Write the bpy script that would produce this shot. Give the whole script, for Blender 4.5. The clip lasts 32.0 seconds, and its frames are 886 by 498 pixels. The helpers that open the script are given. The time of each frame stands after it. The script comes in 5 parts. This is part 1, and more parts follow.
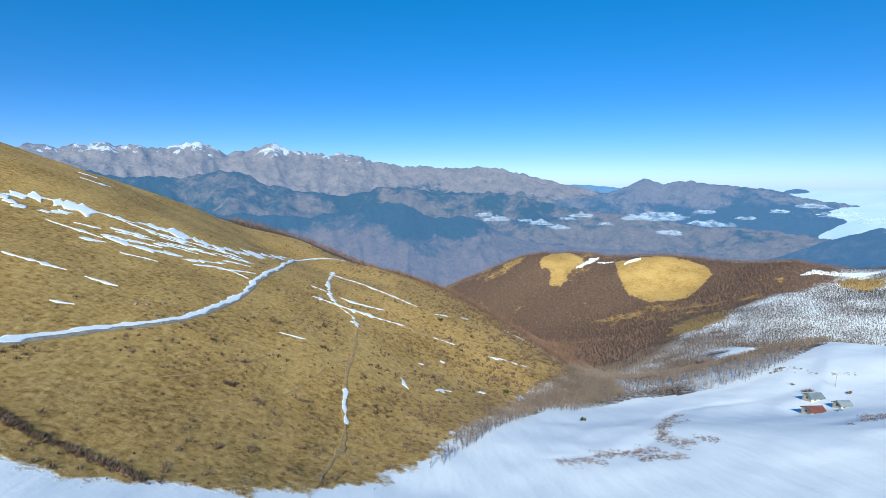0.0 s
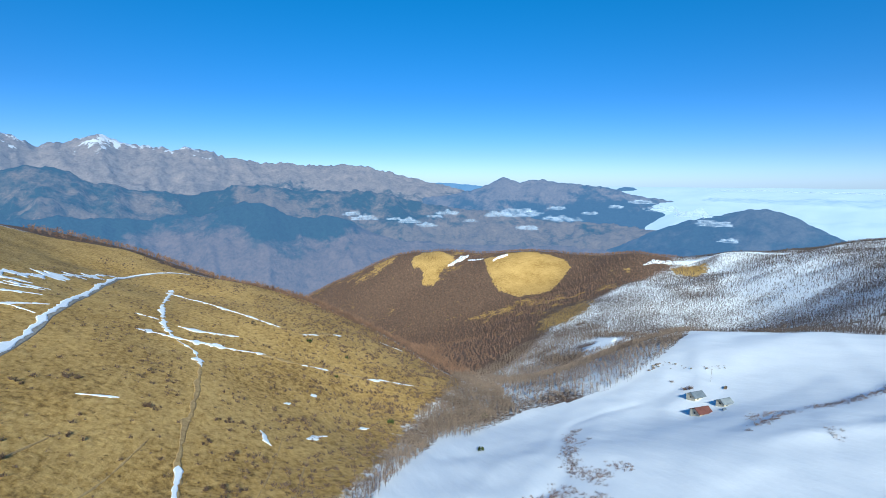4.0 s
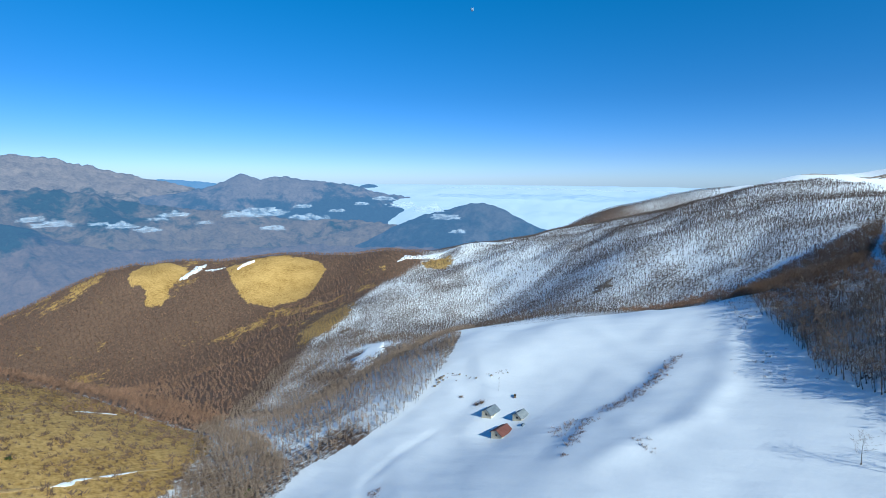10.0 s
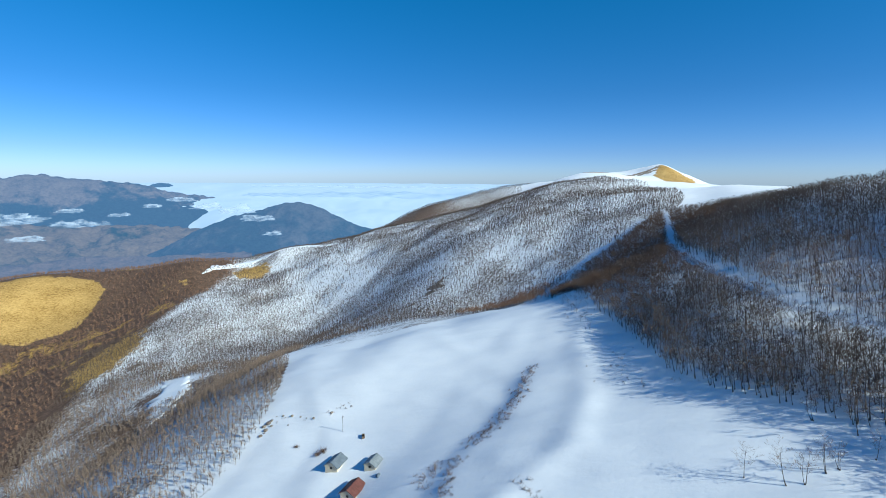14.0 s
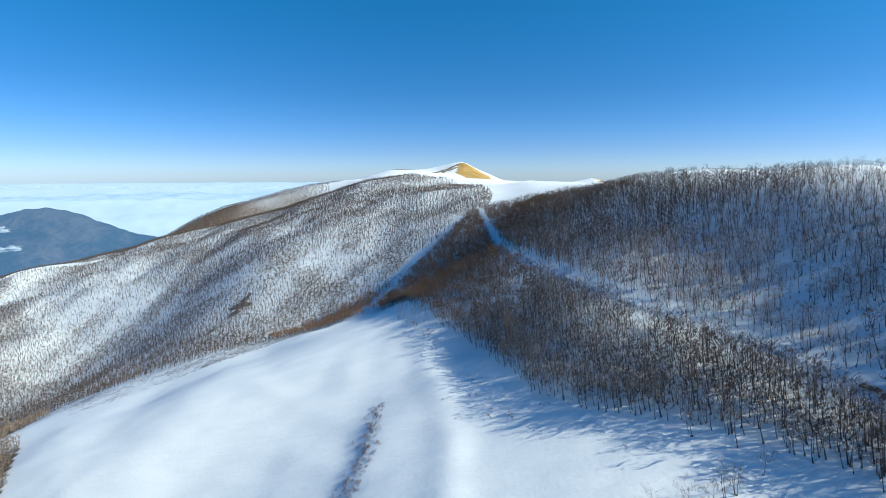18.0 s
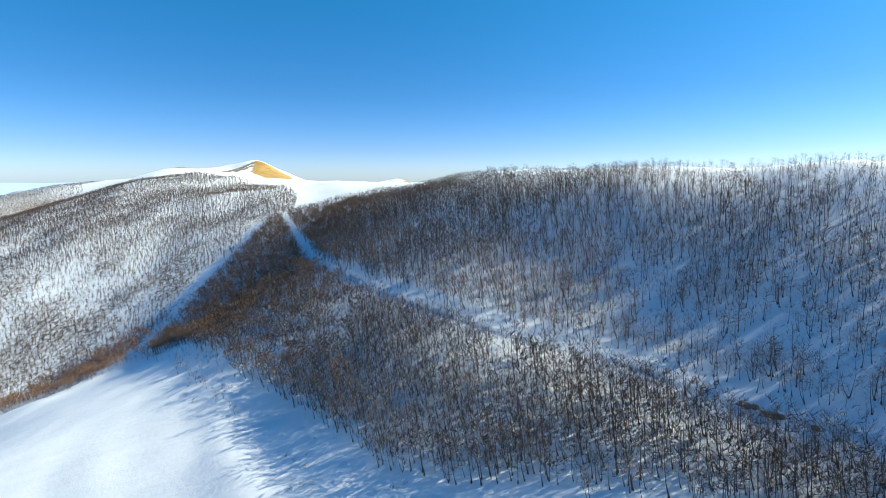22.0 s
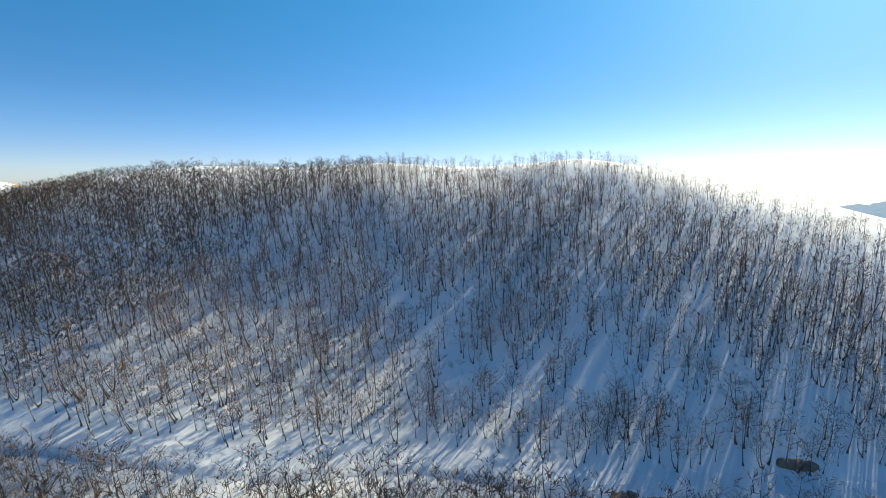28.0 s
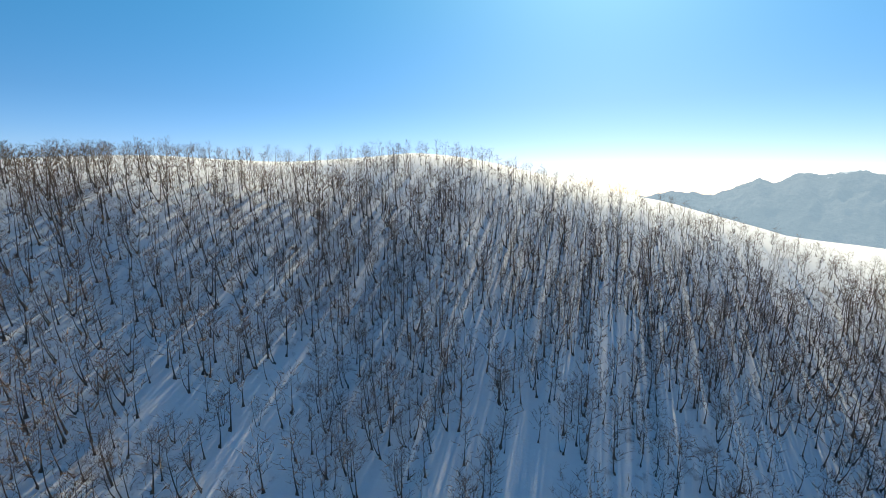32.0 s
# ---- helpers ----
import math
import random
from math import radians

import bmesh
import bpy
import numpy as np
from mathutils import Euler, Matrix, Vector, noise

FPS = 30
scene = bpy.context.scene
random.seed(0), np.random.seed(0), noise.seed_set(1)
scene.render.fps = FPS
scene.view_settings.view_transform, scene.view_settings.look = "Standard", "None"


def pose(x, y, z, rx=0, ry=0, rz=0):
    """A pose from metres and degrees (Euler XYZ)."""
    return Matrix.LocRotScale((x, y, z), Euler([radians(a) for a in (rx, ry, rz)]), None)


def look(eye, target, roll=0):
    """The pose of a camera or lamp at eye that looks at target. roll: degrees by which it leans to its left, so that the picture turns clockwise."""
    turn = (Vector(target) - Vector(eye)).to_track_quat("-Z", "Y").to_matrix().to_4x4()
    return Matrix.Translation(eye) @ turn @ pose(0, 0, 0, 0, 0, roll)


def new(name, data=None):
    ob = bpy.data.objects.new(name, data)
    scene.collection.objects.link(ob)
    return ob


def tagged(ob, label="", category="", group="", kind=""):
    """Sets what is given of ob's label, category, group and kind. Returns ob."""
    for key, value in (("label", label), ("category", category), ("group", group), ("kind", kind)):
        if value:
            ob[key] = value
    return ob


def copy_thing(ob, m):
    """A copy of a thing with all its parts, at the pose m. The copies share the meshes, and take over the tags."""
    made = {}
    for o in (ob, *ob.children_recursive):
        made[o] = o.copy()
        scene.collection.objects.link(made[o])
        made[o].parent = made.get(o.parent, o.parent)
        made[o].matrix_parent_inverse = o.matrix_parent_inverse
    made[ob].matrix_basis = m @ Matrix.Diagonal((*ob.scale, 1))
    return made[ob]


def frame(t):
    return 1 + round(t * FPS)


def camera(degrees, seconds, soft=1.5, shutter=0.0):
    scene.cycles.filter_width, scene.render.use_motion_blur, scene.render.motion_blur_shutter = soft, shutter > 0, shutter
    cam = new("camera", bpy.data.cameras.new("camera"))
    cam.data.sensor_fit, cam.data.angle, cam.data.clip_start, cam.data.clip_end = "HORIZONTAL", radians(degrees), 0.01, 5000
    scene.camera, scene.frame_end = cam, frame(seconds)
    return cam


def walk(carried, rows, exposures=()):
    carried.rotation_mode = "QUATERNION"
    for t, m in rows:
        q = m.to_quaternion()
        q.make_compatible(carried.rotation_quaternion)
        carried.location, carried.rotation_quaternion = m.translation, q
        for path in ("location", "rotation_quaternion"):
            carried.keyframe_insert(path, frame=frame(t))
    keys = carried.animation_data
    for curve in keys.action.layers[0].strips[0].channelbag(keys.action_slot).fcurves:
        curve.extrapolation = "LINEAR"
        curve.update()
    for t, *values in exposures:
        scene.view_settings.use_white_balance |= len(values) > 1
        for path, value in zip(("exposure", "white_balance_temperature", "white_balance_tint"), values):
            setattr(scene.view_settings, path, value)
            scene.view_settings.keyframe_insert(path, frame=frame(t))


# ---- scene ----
cam = camera(84.94, 32.0, 0.75)
PATH = [  # seconds, place, heading (clockwise from +y), pitch, lean
    (0, 0.00, -0.00, 100.00, 0.00, -7.90, -0.12),
    (1, -1.00, 9.00, 100.52, 4.05, -8.01, -0.13),
    (2, -1.60, 18.66, 100.54, 7.98, -8.06, -0.18),
    (3, -1.16, 27.89, 100.63, 11.76, -8.12, -0.26),
    (3.5, -0.75, 32.63, 100.59, 13.71, -8.10, -0.25),
    (5.5, 1.82, 49.98, 101.26, 21.92, -8.09, -0.51),
    (6, 2.87, 54.17, 101.23, 24.41, -8.12, -0.47),
    (7, 4.97, 62.36, 101.01, 29.50, -8.15, -0.39),
    (8, 7.37, 70.43, 100.75, 34.65, -8.12, -0.67),
    (9, 10.67, 78.27, 101.05, 39.94, -8.13, -0.69),
    (10, 14.95, 85.54, 101.87, 45.18, -8.21, -0.59),
    (11, 19.74, 92.85, 102.18, 50.43, -8.23, -0.48),
    (12, 24.64, 99.33, 102.92, 55.64, -8.32, -0.37),
    (13, 31.13, 105.39, 103.22, 60.93, -8.31, -0.38),
    (14, 38.43, 111.04, 103.05, 66.46, -8.32, -0.39),
    (14.5, 42.28, 113.73, 103.08, 69.30, -8.31, -0.40),
    (16.5, 57.84, 122.39, 103.72, 80.41, -8.33, -0.06),
    (17, 61.99, 124.05, 103.67, 83.16, -8.41, 0.03),
    (18, 70.87, 126.62, 103.95, 89.00, -8.57, 0.07),
    (19, 80.62, 128.09, 103.77, 94.37, -8.54, 0.14),
    (20, 90.41, 128.32, 103.63, 100.08, -8.54, 0.16),
    (21, 99.91, 127.51, 103.62, 105.96, -8.58, 0.08),
    (22, 109.09, 126.15, 103.47, 111.90, -8.53, -0.15),
    (23, 118.02, 123.95, 103.41, 117.97, -8.51, -0.18),
    (24, 126.55, 121.13, 103.44, 123.91, -8.54, -0.26),
    (25, 135.13, 117.44, 103.41, 130.10, -8.55, -0.29),
    (25.5, 139.35, 115.39, 103.30, 133.19, -8.54, -0.32),
    (27.5, 154.96, 105.77, 101.71, 145.28, -7.92, -0.28),
    (28, 158.20, 102.60, 101.75, 148.19, -7.87, -0.30),
    (29, 164.48, 95.29, 101.79, 154.12, -7.83, -0.25),
    (30, 169.93, 87.35, 101.29, 159.87, -7.56, -0.00),
    (31, 175.10, 79.24, 100.87, 165.82, -7.38, 0.14),
    (32, 178.98, 70.56, 100.66, 171.53, -7.28, 0.23),
]


def heading(x, y, z, yaw, pitch, lean):
    a, b = radians(yaw), radians(pitch)
    way = Vector((math.sin(a) * math.cos(b), math.cos(a) * math.cos(b), math.sin(b)))
    eye = Vector((x, y, z))
    return look(eye, eye + way * 100.0, -lean)


walk(cam, [(row[0], heading(*row[1:])) for row in PATH],
     exposures=[(0, 0.38, 5500, -2), (9, 0.25, 5350, -4), (14, 0.22, 5550, -4), (17, 0.34, 5800, -4), (20, 0.52, 6100, -4), (24, 0.84, 6500, -3), (28, 0.66, 7200, -1), (32, 0.60, 7700, -1)])
# ---- light ----
SUN_AZ, SUN_EL = radians(190.0), radians(33.2)  # azimuth clockwise from +y
world = bpy.data.worlds.new("sky")
scene.world = world
world.use_nodes = True
wn = world.node_tree.nodes
sky = wn.new("ShaderNodeTexSky")
sky.sky_type, sky.sun_disc = "NISHITA", False
sky.sun_elevation, sky.sun_rotation = SUN_EL, SUN_AZ
sky.altitude, sky.air_density, sky.dust_density, sky.ozone_density = 2500, 1.0, 1.8, 4.0
wn["Background"].inputs["Strength"].default_value = 0.088
deep = wn.new("ShaderNodeHueSaturation")
deep.inputs["Saturation"].default_value = 1.25
world.node_tree.links.new(sky.outputs["Color"], deep.inputs["Color"])
# the air over the cloud sea is milky near the horizon and clear blue above
aim, split, tint = wn.new("ShaderNodeTexCoord"), wn.new("ShaderNodeSeparateXYZ"), wn.new("ShaderNodeValToRGB")
world.node_tree.links.new(aim.outputs["Generated"], split.inputs[0])
world.node_tree.links.new(split.outputs["Z"], tint.inputs["Fac"])
stops = tint.color_ramp.elements
while len(stops) < 5:
    stops.new(0.5)
for stop, (up, hue) in zip(stops, ((0.0, (0.98, 0.98, 1.30)), (0.05, (0.93, 0.88, 1.15)), (0.16, (0.84, 0.93, 1.07)), (0.34, (0.84, 1.24, 1.2)), (0.8, (0.80, 1.08, 1.14)))):
    stop.position, stop.color = up, (*hue, 1.0)
cool = wn.new("ShaderNodeMix")
cool.data_type, cool.blend_type, cool.clamp_result = "RGBA", "MULTIPLY", False
cool.inputs[0].default_value = 1.0
world.node_tree.links.new(tint.outputs["Color"], cool.inputs[7])
world.node_tree.links.new(deep.outputs["Color"], cool.inputs[6])
world.node_tree.links.new(cool.outputs[2], wn["Background"].inputs["Color"])
sun = new("sun", bpy.data.lights.new("sun", "SUN"))
sun.data.energy, sun.data.angle, sun.data.color = 5.0, radians(0.5), (1.0, 0.905, 0.77)
to_sun = Vector((math.sin(SUN_AZ) * math.cos(SUN_EL), math.cos(SUN_AZ) * math.cos(SUN_EL), math.sin(SUN_EL)))
sun.matrix_world = look(to_sun * 500.0, (0, 0, 0))

# ---- materials ----
def material(name, rough=0.8, metal=0.0):
    m = bpy.data.materials.new(name)
    m.use_nodes = True
    b = m.node_tree.nodes["Principled BSDF"]
    b.inputs["Roughness"].default_value, b.inputs["Metallic"].default_value = rough, metal
    b.inputs["Specular IOR Level"].default_value = 0.25
    return m, m.node_tree.nodes, m.node_tree.links, b


def noise_node(n, l, scale, detail=5.0, rough=0.55, coords=None):
    t = n.new("ShaderNodeTexNoise")
    t.inputs["Scale"].default_value, t.inputs["Detail"].default_value, t.inputs["Roughness"].default_value = scale, detail, rough
    if coords is not None:
        l.new(coords, t.inputs["Vector"])
    return t.outputs["Fac"]


def ramp(n, l, fac, stops):
    r = n.new("ShaderNodeValToRGB")
    e = r.color_ramp.elements
    while len(e) < len(stops):
        e.new(0.5)
    for el, (p, c) in zip(e, stops):
        el.position, el.color = p, (*c, 1.0) if len(c) == 3 else c
    l.new(fac, r.inputs["Fac"])
    return r.outputs["Color"]


def mixed(n, l, fac, a, b, how="MIX"):
    m = n.new("ShaderNodeMix")
    m.data_type, m.blend_type = "RGBA", how
    for sock, v in ((m.inputs[0], fac), (m.inputs[6], a), (m.inputs[7], b)):
        if isinstance(v, (int, float)):
            sock.default_value = v
        elif isinstance(v, tuple):
            sock.default_value = (*v, 1.0)
        else:
            l.new(v, sock)
    return m.outputs[2]


def math_node(n, l, op, a, b=0.0, c=0.0, clamp=False):
    m = n.new("ShaderNodeMath")
    m.operation, m.use_clamp = op, clamp
    for sock, v in zip(m.inputs, (a, b, c)):
        if isinstance(v, (int, float)):
            sock.default_value = v
        else:
            l.new(v, sock)
    return m.outputs[0]


def bump(n, l, b, fac, strength, distance):
    u = n.new("ShaderNodeBump")
    u.inputs["Strength"].default_value, u.inputs["Distance"].default_value = strength, distance
    l.new(fac, u.inputs["Height"])
    l.new(u.outputs["Normal"], b.inputs["Normal"])


def place(n):
    return n.new("ShaderNodeNewGeometry").outputs["Position"]


def two_tone(name, dark, light, scale, rough=0.85, fine=8.0, relief=0.0, metal=0.0):
    """A surface of two tones, in blotches and in fine grain."""
    m, n, l, b = material(name, rough, metal)
    p = place(n)
    big, small = noise_node(n, l, scale, 4.0, coords=p), noise_node(n, l, scale * fine, 4.0, coords=p)
    f = math_node(n, l, "ADD", math_node(n, l, "MULTIPLY", big, 0.6), math_node(n, l, "MULTIPLY", small, 0.4))
    l.new(ramp(n, l, f, ((0.36, dark), (0.64, light))), b.inputs["Base Color"])
    if relief:
        bump(n, l, b, small, 0.6, relief)
    return m


def ground_material():
    m, n, l, b = material("ground_cover", 0.85)
    p = place(n)
    edge = noise_node(n, l, 0.11, 8.0, 0.68, p)

    def cover(attr, spread=0.9, sharp=5.0, fray=None):
        a = n.new("ShaderNodeAttribute")
        a.attribute_name = attr
        v = math_node(n, l, "ADD", a.outputs["Fac"], math_node(n, l, "MULTIPLY", math_node(n, l, "SUBTRACT", fray or edge, 0.5), spread))
        return math_node(n, l, "MULTIPLY", math_node(n, l, "SUBTRACT", v, 0.5 - 0.5 / sharp), sharp, clamp=True)

    # wind-packed snow
    wind = n.new("ShaderNodeMapping")
    wind.inputs["Rotation"].default_value = (0.0, 0.0, radians(-38.0))
    wind.inputs["Scale"].default_value = (0.16, 0.045, 0.05)
    l.new(p, wind.inputs["Vector"])
    drift, fine = noise_node(n, l, 1.0, 3.0, 0.42, wind.outputs[0]), noise_node(n, l, 0.8, 6.0, 0.6, p)
    snow = ramp(n, l, math_node(n, l, "ADD", math_node(n, l, "MULTIPLY", drift, 0.6), math_node(n, l, "MULTIPLY", fine, 0.4)),
                ((0.3, (0.83, 0.85, 0.87)), (0.65, (0.90, 0.908, 0.918))))
    # dry winter grass, trodden by cattle, with bare and green spots
    g1, g2, g3 = noise_node(n, l, 0.03, 6.0, 0.6, p), noise_node(n, l, 0.45, 8.0, 0.72, p), noise_node(n, l, 0.009, 3.0, 0.5, p)
    grass = ramp(n, l, math_node(n, l, "ADD", math_node(n, l, "MULTIPLY", g1, 0.3), math_node(n, l, "MULTIPLY", g2, 0.7)),
                 ((0.39, (0.14, 0.077, 0.022)), (0.475, (0.40, 0.245, 0.07)), (0.585, (0.62, 0.41, 0.145))))
    grass = mixed(n, l, math_node(n, l, "MULTIPLY", g3, 0.4), grass, (0.37, 0.225, 0.055))
    lay = n.new("ShaderNodeVectorMath")
    lay.operation = "MULTIPLY"
    lay.inputs[1].default_value = (0.22, 0.22, 2.2)
    l.new(p, lay.inputs[0])
    terr = noise_node(n, l, 1.0, 5.0, 0.6, lay.outputs[0])
    grass = mixed(n, l, math_node(n, l, "MULTIPLY", math_node(n, l, "SUBTRACT", terr, 0.5), 1.6, clamp=True), grass, (0.63, 0.42, 0.17))
    grass = mixed(n, l, math_node(n, l, "MULTIPLY", math_node(n, l, "SUBTRACT", 0.46, terr), 2.0, clamp=True), grass, (0.15, 0.085, 0.025))
    tuft = noise_node(n, l, 0.28, 3.0, 0.8, p)
    dark = math_node(n, l, "MULTIPLY", math_node(n, l, "SUBTRACT", tuft, 0.62), 9.0, clamp=True)
    grass = mixed(n, l, math_node(n, l, "MULTIPLY", dark, 0.75), grass, (0.09, 0.052, 0.018))
    # leaf litter under the woods
    l1 = noise_node(n, l, 0.25, 8.0, 0.7, p)
    litter = ramp(n, l, l1, ((0.3, (0.062, 0.04, 0.029)), (0.7, (0.195, 0.122, 0.08))))
    col = mixed(n, l, cover("litter", 1.5, 3.0, noise_node(n, l, 0.42, 8.0, 0.7, p)), snow, litter)
    turf = cover("grass", 1.0, 9.0)
    col = mixed(n, l, turf, col, grass)
    l.new(col, b.inputs["Base Color"])
    relief = math_node(n, l, "ADD", math_node(n, l, "MULTIPLY", drift, 0.9), math_node(n, l, "ADD", math_node(n, l, "MULTIPLY", fine, 0.1), math_node(n, l, "MULTIPLY", math_node(n, l, "MULTIPLY", g2, turf), 0.8)))
    bump(n, l, b, relief, 0.75, 1.0)
    return m


GROUND = ground_material()
SNOW = two_tone("packed_snow", (0.74, 0.775, 0.82), (0.86, 0.88, 0.9), 0.4, 0.8, relief=0.1)
BARK = two_tone("beech_bark", (0.055, 0.046, 0.04), (0.16, 0.135, 0.118), 1.5)
TWIG = two_tone("bare_twigs", (0.12, 0.079, 0.056), (0.29, 0.195, 0.14), 0.15)
RUSSET = two_tone("russet_twigs", (0.12, 0.068, 0.044), (0.34, 0.20, 0.125), 0.09)
GREY_TWIG = two_tone("grey_twigs", (0.075, 0.056, 0.045), (0.18, 0.135, 0.11), 0.08)
DARK_RUSSET = two_tone("dark_russet_twigs", (0.075, 0.045, 0.030), (0.20, 0.122, 0.075), 0.12)
BANK_TWIG = two_tone("grey_brown_twigs", (0.15, 0.108, 0.08), (0.36, 0.27, 0.20), 0.07)

# Lie of the land: crests, brows, slopes and hollows, each as a few spots (x, y, z in metres).
LAND = {
    "pasture_hill": [(-37, 165, 19.8), (-89, 384, 24.7), (-133, 437, 29.5), (1, 223, -1.2), (35, 310, -16.8), (-112, 157, 53.9), (-106, 262, 42.4), (-102, 164, 50.2), (-48, 260, 20), (-38, 186, 19.4), (-66, 209, 31.1), (31, 260, -17.3), (-5, 353, 3.9), (-25, 117, 23.4), (-86, 90, 51.4), (-203, 221, 83.1), (-152, 180, 67.2), (-147, 157, 66.3)],
    "pasture_crest": [(-286, 321, 123.1), (-277, 367, 112.3), (-260, 427, 89.9), (-230, 511, 57.9), (-189, 611, 28.5), (-169, 617, 17.6)],
    "pasture_brow": [(-73, 495, 11.9), (-14, 480, -3.2), (52, 447, -27.9), (90, 421, -48), (110, 390, -56), (39, 378, -17.6)],
    "gully": [(112, 395, -58.1), (175, 499, -97.5), (165, 435, -81.7), (272, 581, -97.8), (196, 726, -143.7), (34, 238, -15.4), (38, 281, -21.3)],
    "yellow_hills": [(257, 1076, -57.6), (465, 830, -66.4), (260, 1031, -58.6), (359, 946, -55.7), (391, 921, -51.2), (462, 886, -51.1), (234, 955, -102.5), (347, 820, -102.1), (432, 824, -84.8), (183, 1119, -74), (33, 1204, -158.6), (318, 982, -65.3)],
    "brown_slope": [(150, 942, -145.5), (238, 840, -133.5), (227, 717, -134.7), (314, 704, -102.5)],
    "wooded_bank": [(277, 450, -64.2), (174, 250, -5.5), (162, 291, -22.2), (164, 256, -10.9), (338, 556, -69.9), (300, 419, -51.3), (278, 362, -30.9), (211, 424, -74.7)],
    "snow_meadow": [(245, 267, 8.6), (263, 223, 21.5), (284, 198, 26.2), (157, 196, 1.8), (185, 207, 6.5), (148, 143, 23.9), (207, 149, 31.1), (328, 150, 37), (308, 146, 43.5), (238, 108, 50.9), (220, 151, 33.1), (82, 126, 17.5), (68, 189, -1.4), (97, 176, 6), (147, 133, 25.4), (178, 131, 32.2), (204, 115, 42.3), (233, 225, 19), (260, 178, 33.2)],
    "snowy_ridge": [(617, 677, -39.6), (586, 653, -44.7), (438, 425, -51.9), (502, 309, 22.2), (367, 327, -19.6), (432, 287, 5.8), (387, 160, 36.3), (320, 639, -82.2), (409, 622, -61.5)],
    "ridge_crest": [(554, 740, -27.8), (611, 718, -40.2), (677, 620, -11), (746, 562, 8), (824, 463, 30.1), (958, 399, 39.7), (1040, 395, 55.8), (640, 664, -18.7)],
    "snow_top": [(1105, -176, 102.8), (1098, -204, 86.2), (1104, -142, 93), (1060, -180, 88), (1149, 42, 95.7), (1071, 83, 94.7), (832, 215, 103), (913, 283, 83.6), (1029, 175, 100.7), (825, 4, 97.4), (877, 52, 91.3), (768, -2, 91.6), (422, 29, 96.3), (715, 213, 87.3), (1220, 104, 133.8), (1197, 49, 100.3), (1200, 146, 115.6), (1177, 201, 114.5), (1092, 255, 117.7), (1213, 0, 91.8), (1120, 60, 94.6)],
    "forest_slope": [(225, 39, 76.4), (234, 76, 66.2), (327, 102, 65.7), (186, 45, 64.3), (169, 37, 58.9), (160, 34, 58), (193, 50, 59.8), (220, 23, 82.1), (226, 55, 70.6), (214, 31, 75.6), (173, 5, 78.9), (150, -33, 92.8), (155, 8, 72.1), (128, -21, 80.5), (347, 99, 66.5), (218, 69, 65.8), (294, 55, 85.4), (243, 43, 79.8), (242, 4, 101.5), (207, 4, 88.0), (173, 64, 52), (194, 81, 52.5), (365, 84, 76.9), (284, 59, 81.9), (255, 31, 88), (206, -1, 90.5), (174, -8, 85.2), (175, 14, 74.6), (192, 29, 69.8), (266, 99, 63.1), (147, -28, 88.6), (160, -13, 84.5), (175, -16, 90.4), (231, 21, 85.6), (145, -3, 74.8), (137, 4, 69.3)],
    "forest_crest": [(262, -26, 107.6), (203, -43, 110.1), (321, 5, 106.9), (229, -47, 105.6), (187, -57, 107), (294, -26, 106.5), (129, -60, 93.3), (175, -42, 102.7), (142, -65, 97.4), (118, -61, 90.8), (102, -58, 84.2), (92, -58, 83.7)],
    "brow": [(232, 285, 1.3), (262, 262, 6), (282, 238, 13.6), (298, 215, 16.5), (318, 195, 20.1)],
    "ravine": [(317, 200, 25.2), (368, 215, 7.7), (350, 255, 2.6), (300, 290, -2.9), (262, 325, -9.6), (305, 245, 10.2)],
    "crest_back": [(270, -60, 107.3), (215, -78, 105.2), (160, -88, 96.5), (325, -35, 105.1), (110, -88, 86.8), (240, -110, 101.5), (160, -130, 91.9), (330, -90, 100.9), (80, -75, 84.4)],
    "surroundings": [(0, 0, 57), (100, 20, 56.5), (-160, -60, 84.9), (60, -120, 69.6), (0, -100, 73.1), (200, -150, 91.6), (320, -120, 96.9), (450, -80, 97.5), (700, 0, 94.6), (1300, -100, 66.2), (1500, 200, 54.8), (-400, 150, 146.2), (-400, 400, 130.5), (-300, 700, 4.7), (-100, 800, -117.4), (50, 800, -156), (1000, 900, -128.7), (700, 1000, -148.1), (450, 1200, -156.7), (200, 1400, -235.1), (-100, 1100, -199.4), (-500, -200, 143.2), (-500, 900, -91.4), (800, -300, 66.4), (300, -400, -29.2), (1500, -300, 4.5)],
    "back_ridge": [(1339, 497, 81.7), (1254, 562, 57.3), (1154, 622, 34.4), (1070, 678, 0.2), (1426, 440, 84.2), (1429, 647, 1.6), (1344, 712, -21.7), (1244, 772, -41.9), (1160, 828, -77.9), (1184, 452, 42.3), (1084, 512, 10.9), (1000, 568, -13.1)],
}

# ---- lie of the land ----
SPOTS = np.array([p for line in LAND.values() for p in line], float)


def kernel(r):
    return np.where(r > 0, r * r * np.log(r + 1e-12), 0.0)


def bend_sheet(spots, soft=0.006, unit=200.0):
    """Weights of a thin springy sheet laid over the spots."""
    n, q = len(spots), spots[:, :2] / unit
    m = np.zeros((n + 3, n + 3))
    m[:n, :n] = kernel(np.linalg.norm(q[:, None] - q[None], axis=2)) + soft * np.eye(n)
    m[:n, n], m[:n, n + 1:] = 1.0, q
    m[n:, :n] = m[:n, n:].T
    return np.linalg.solve(m, np.concatenate([spots[:, 2], np.zeros(3)])), q, unit


SHEET = bend_sheet(SPOTS)
GRAIN = np.random.RandomState(4).rand(64, 64)


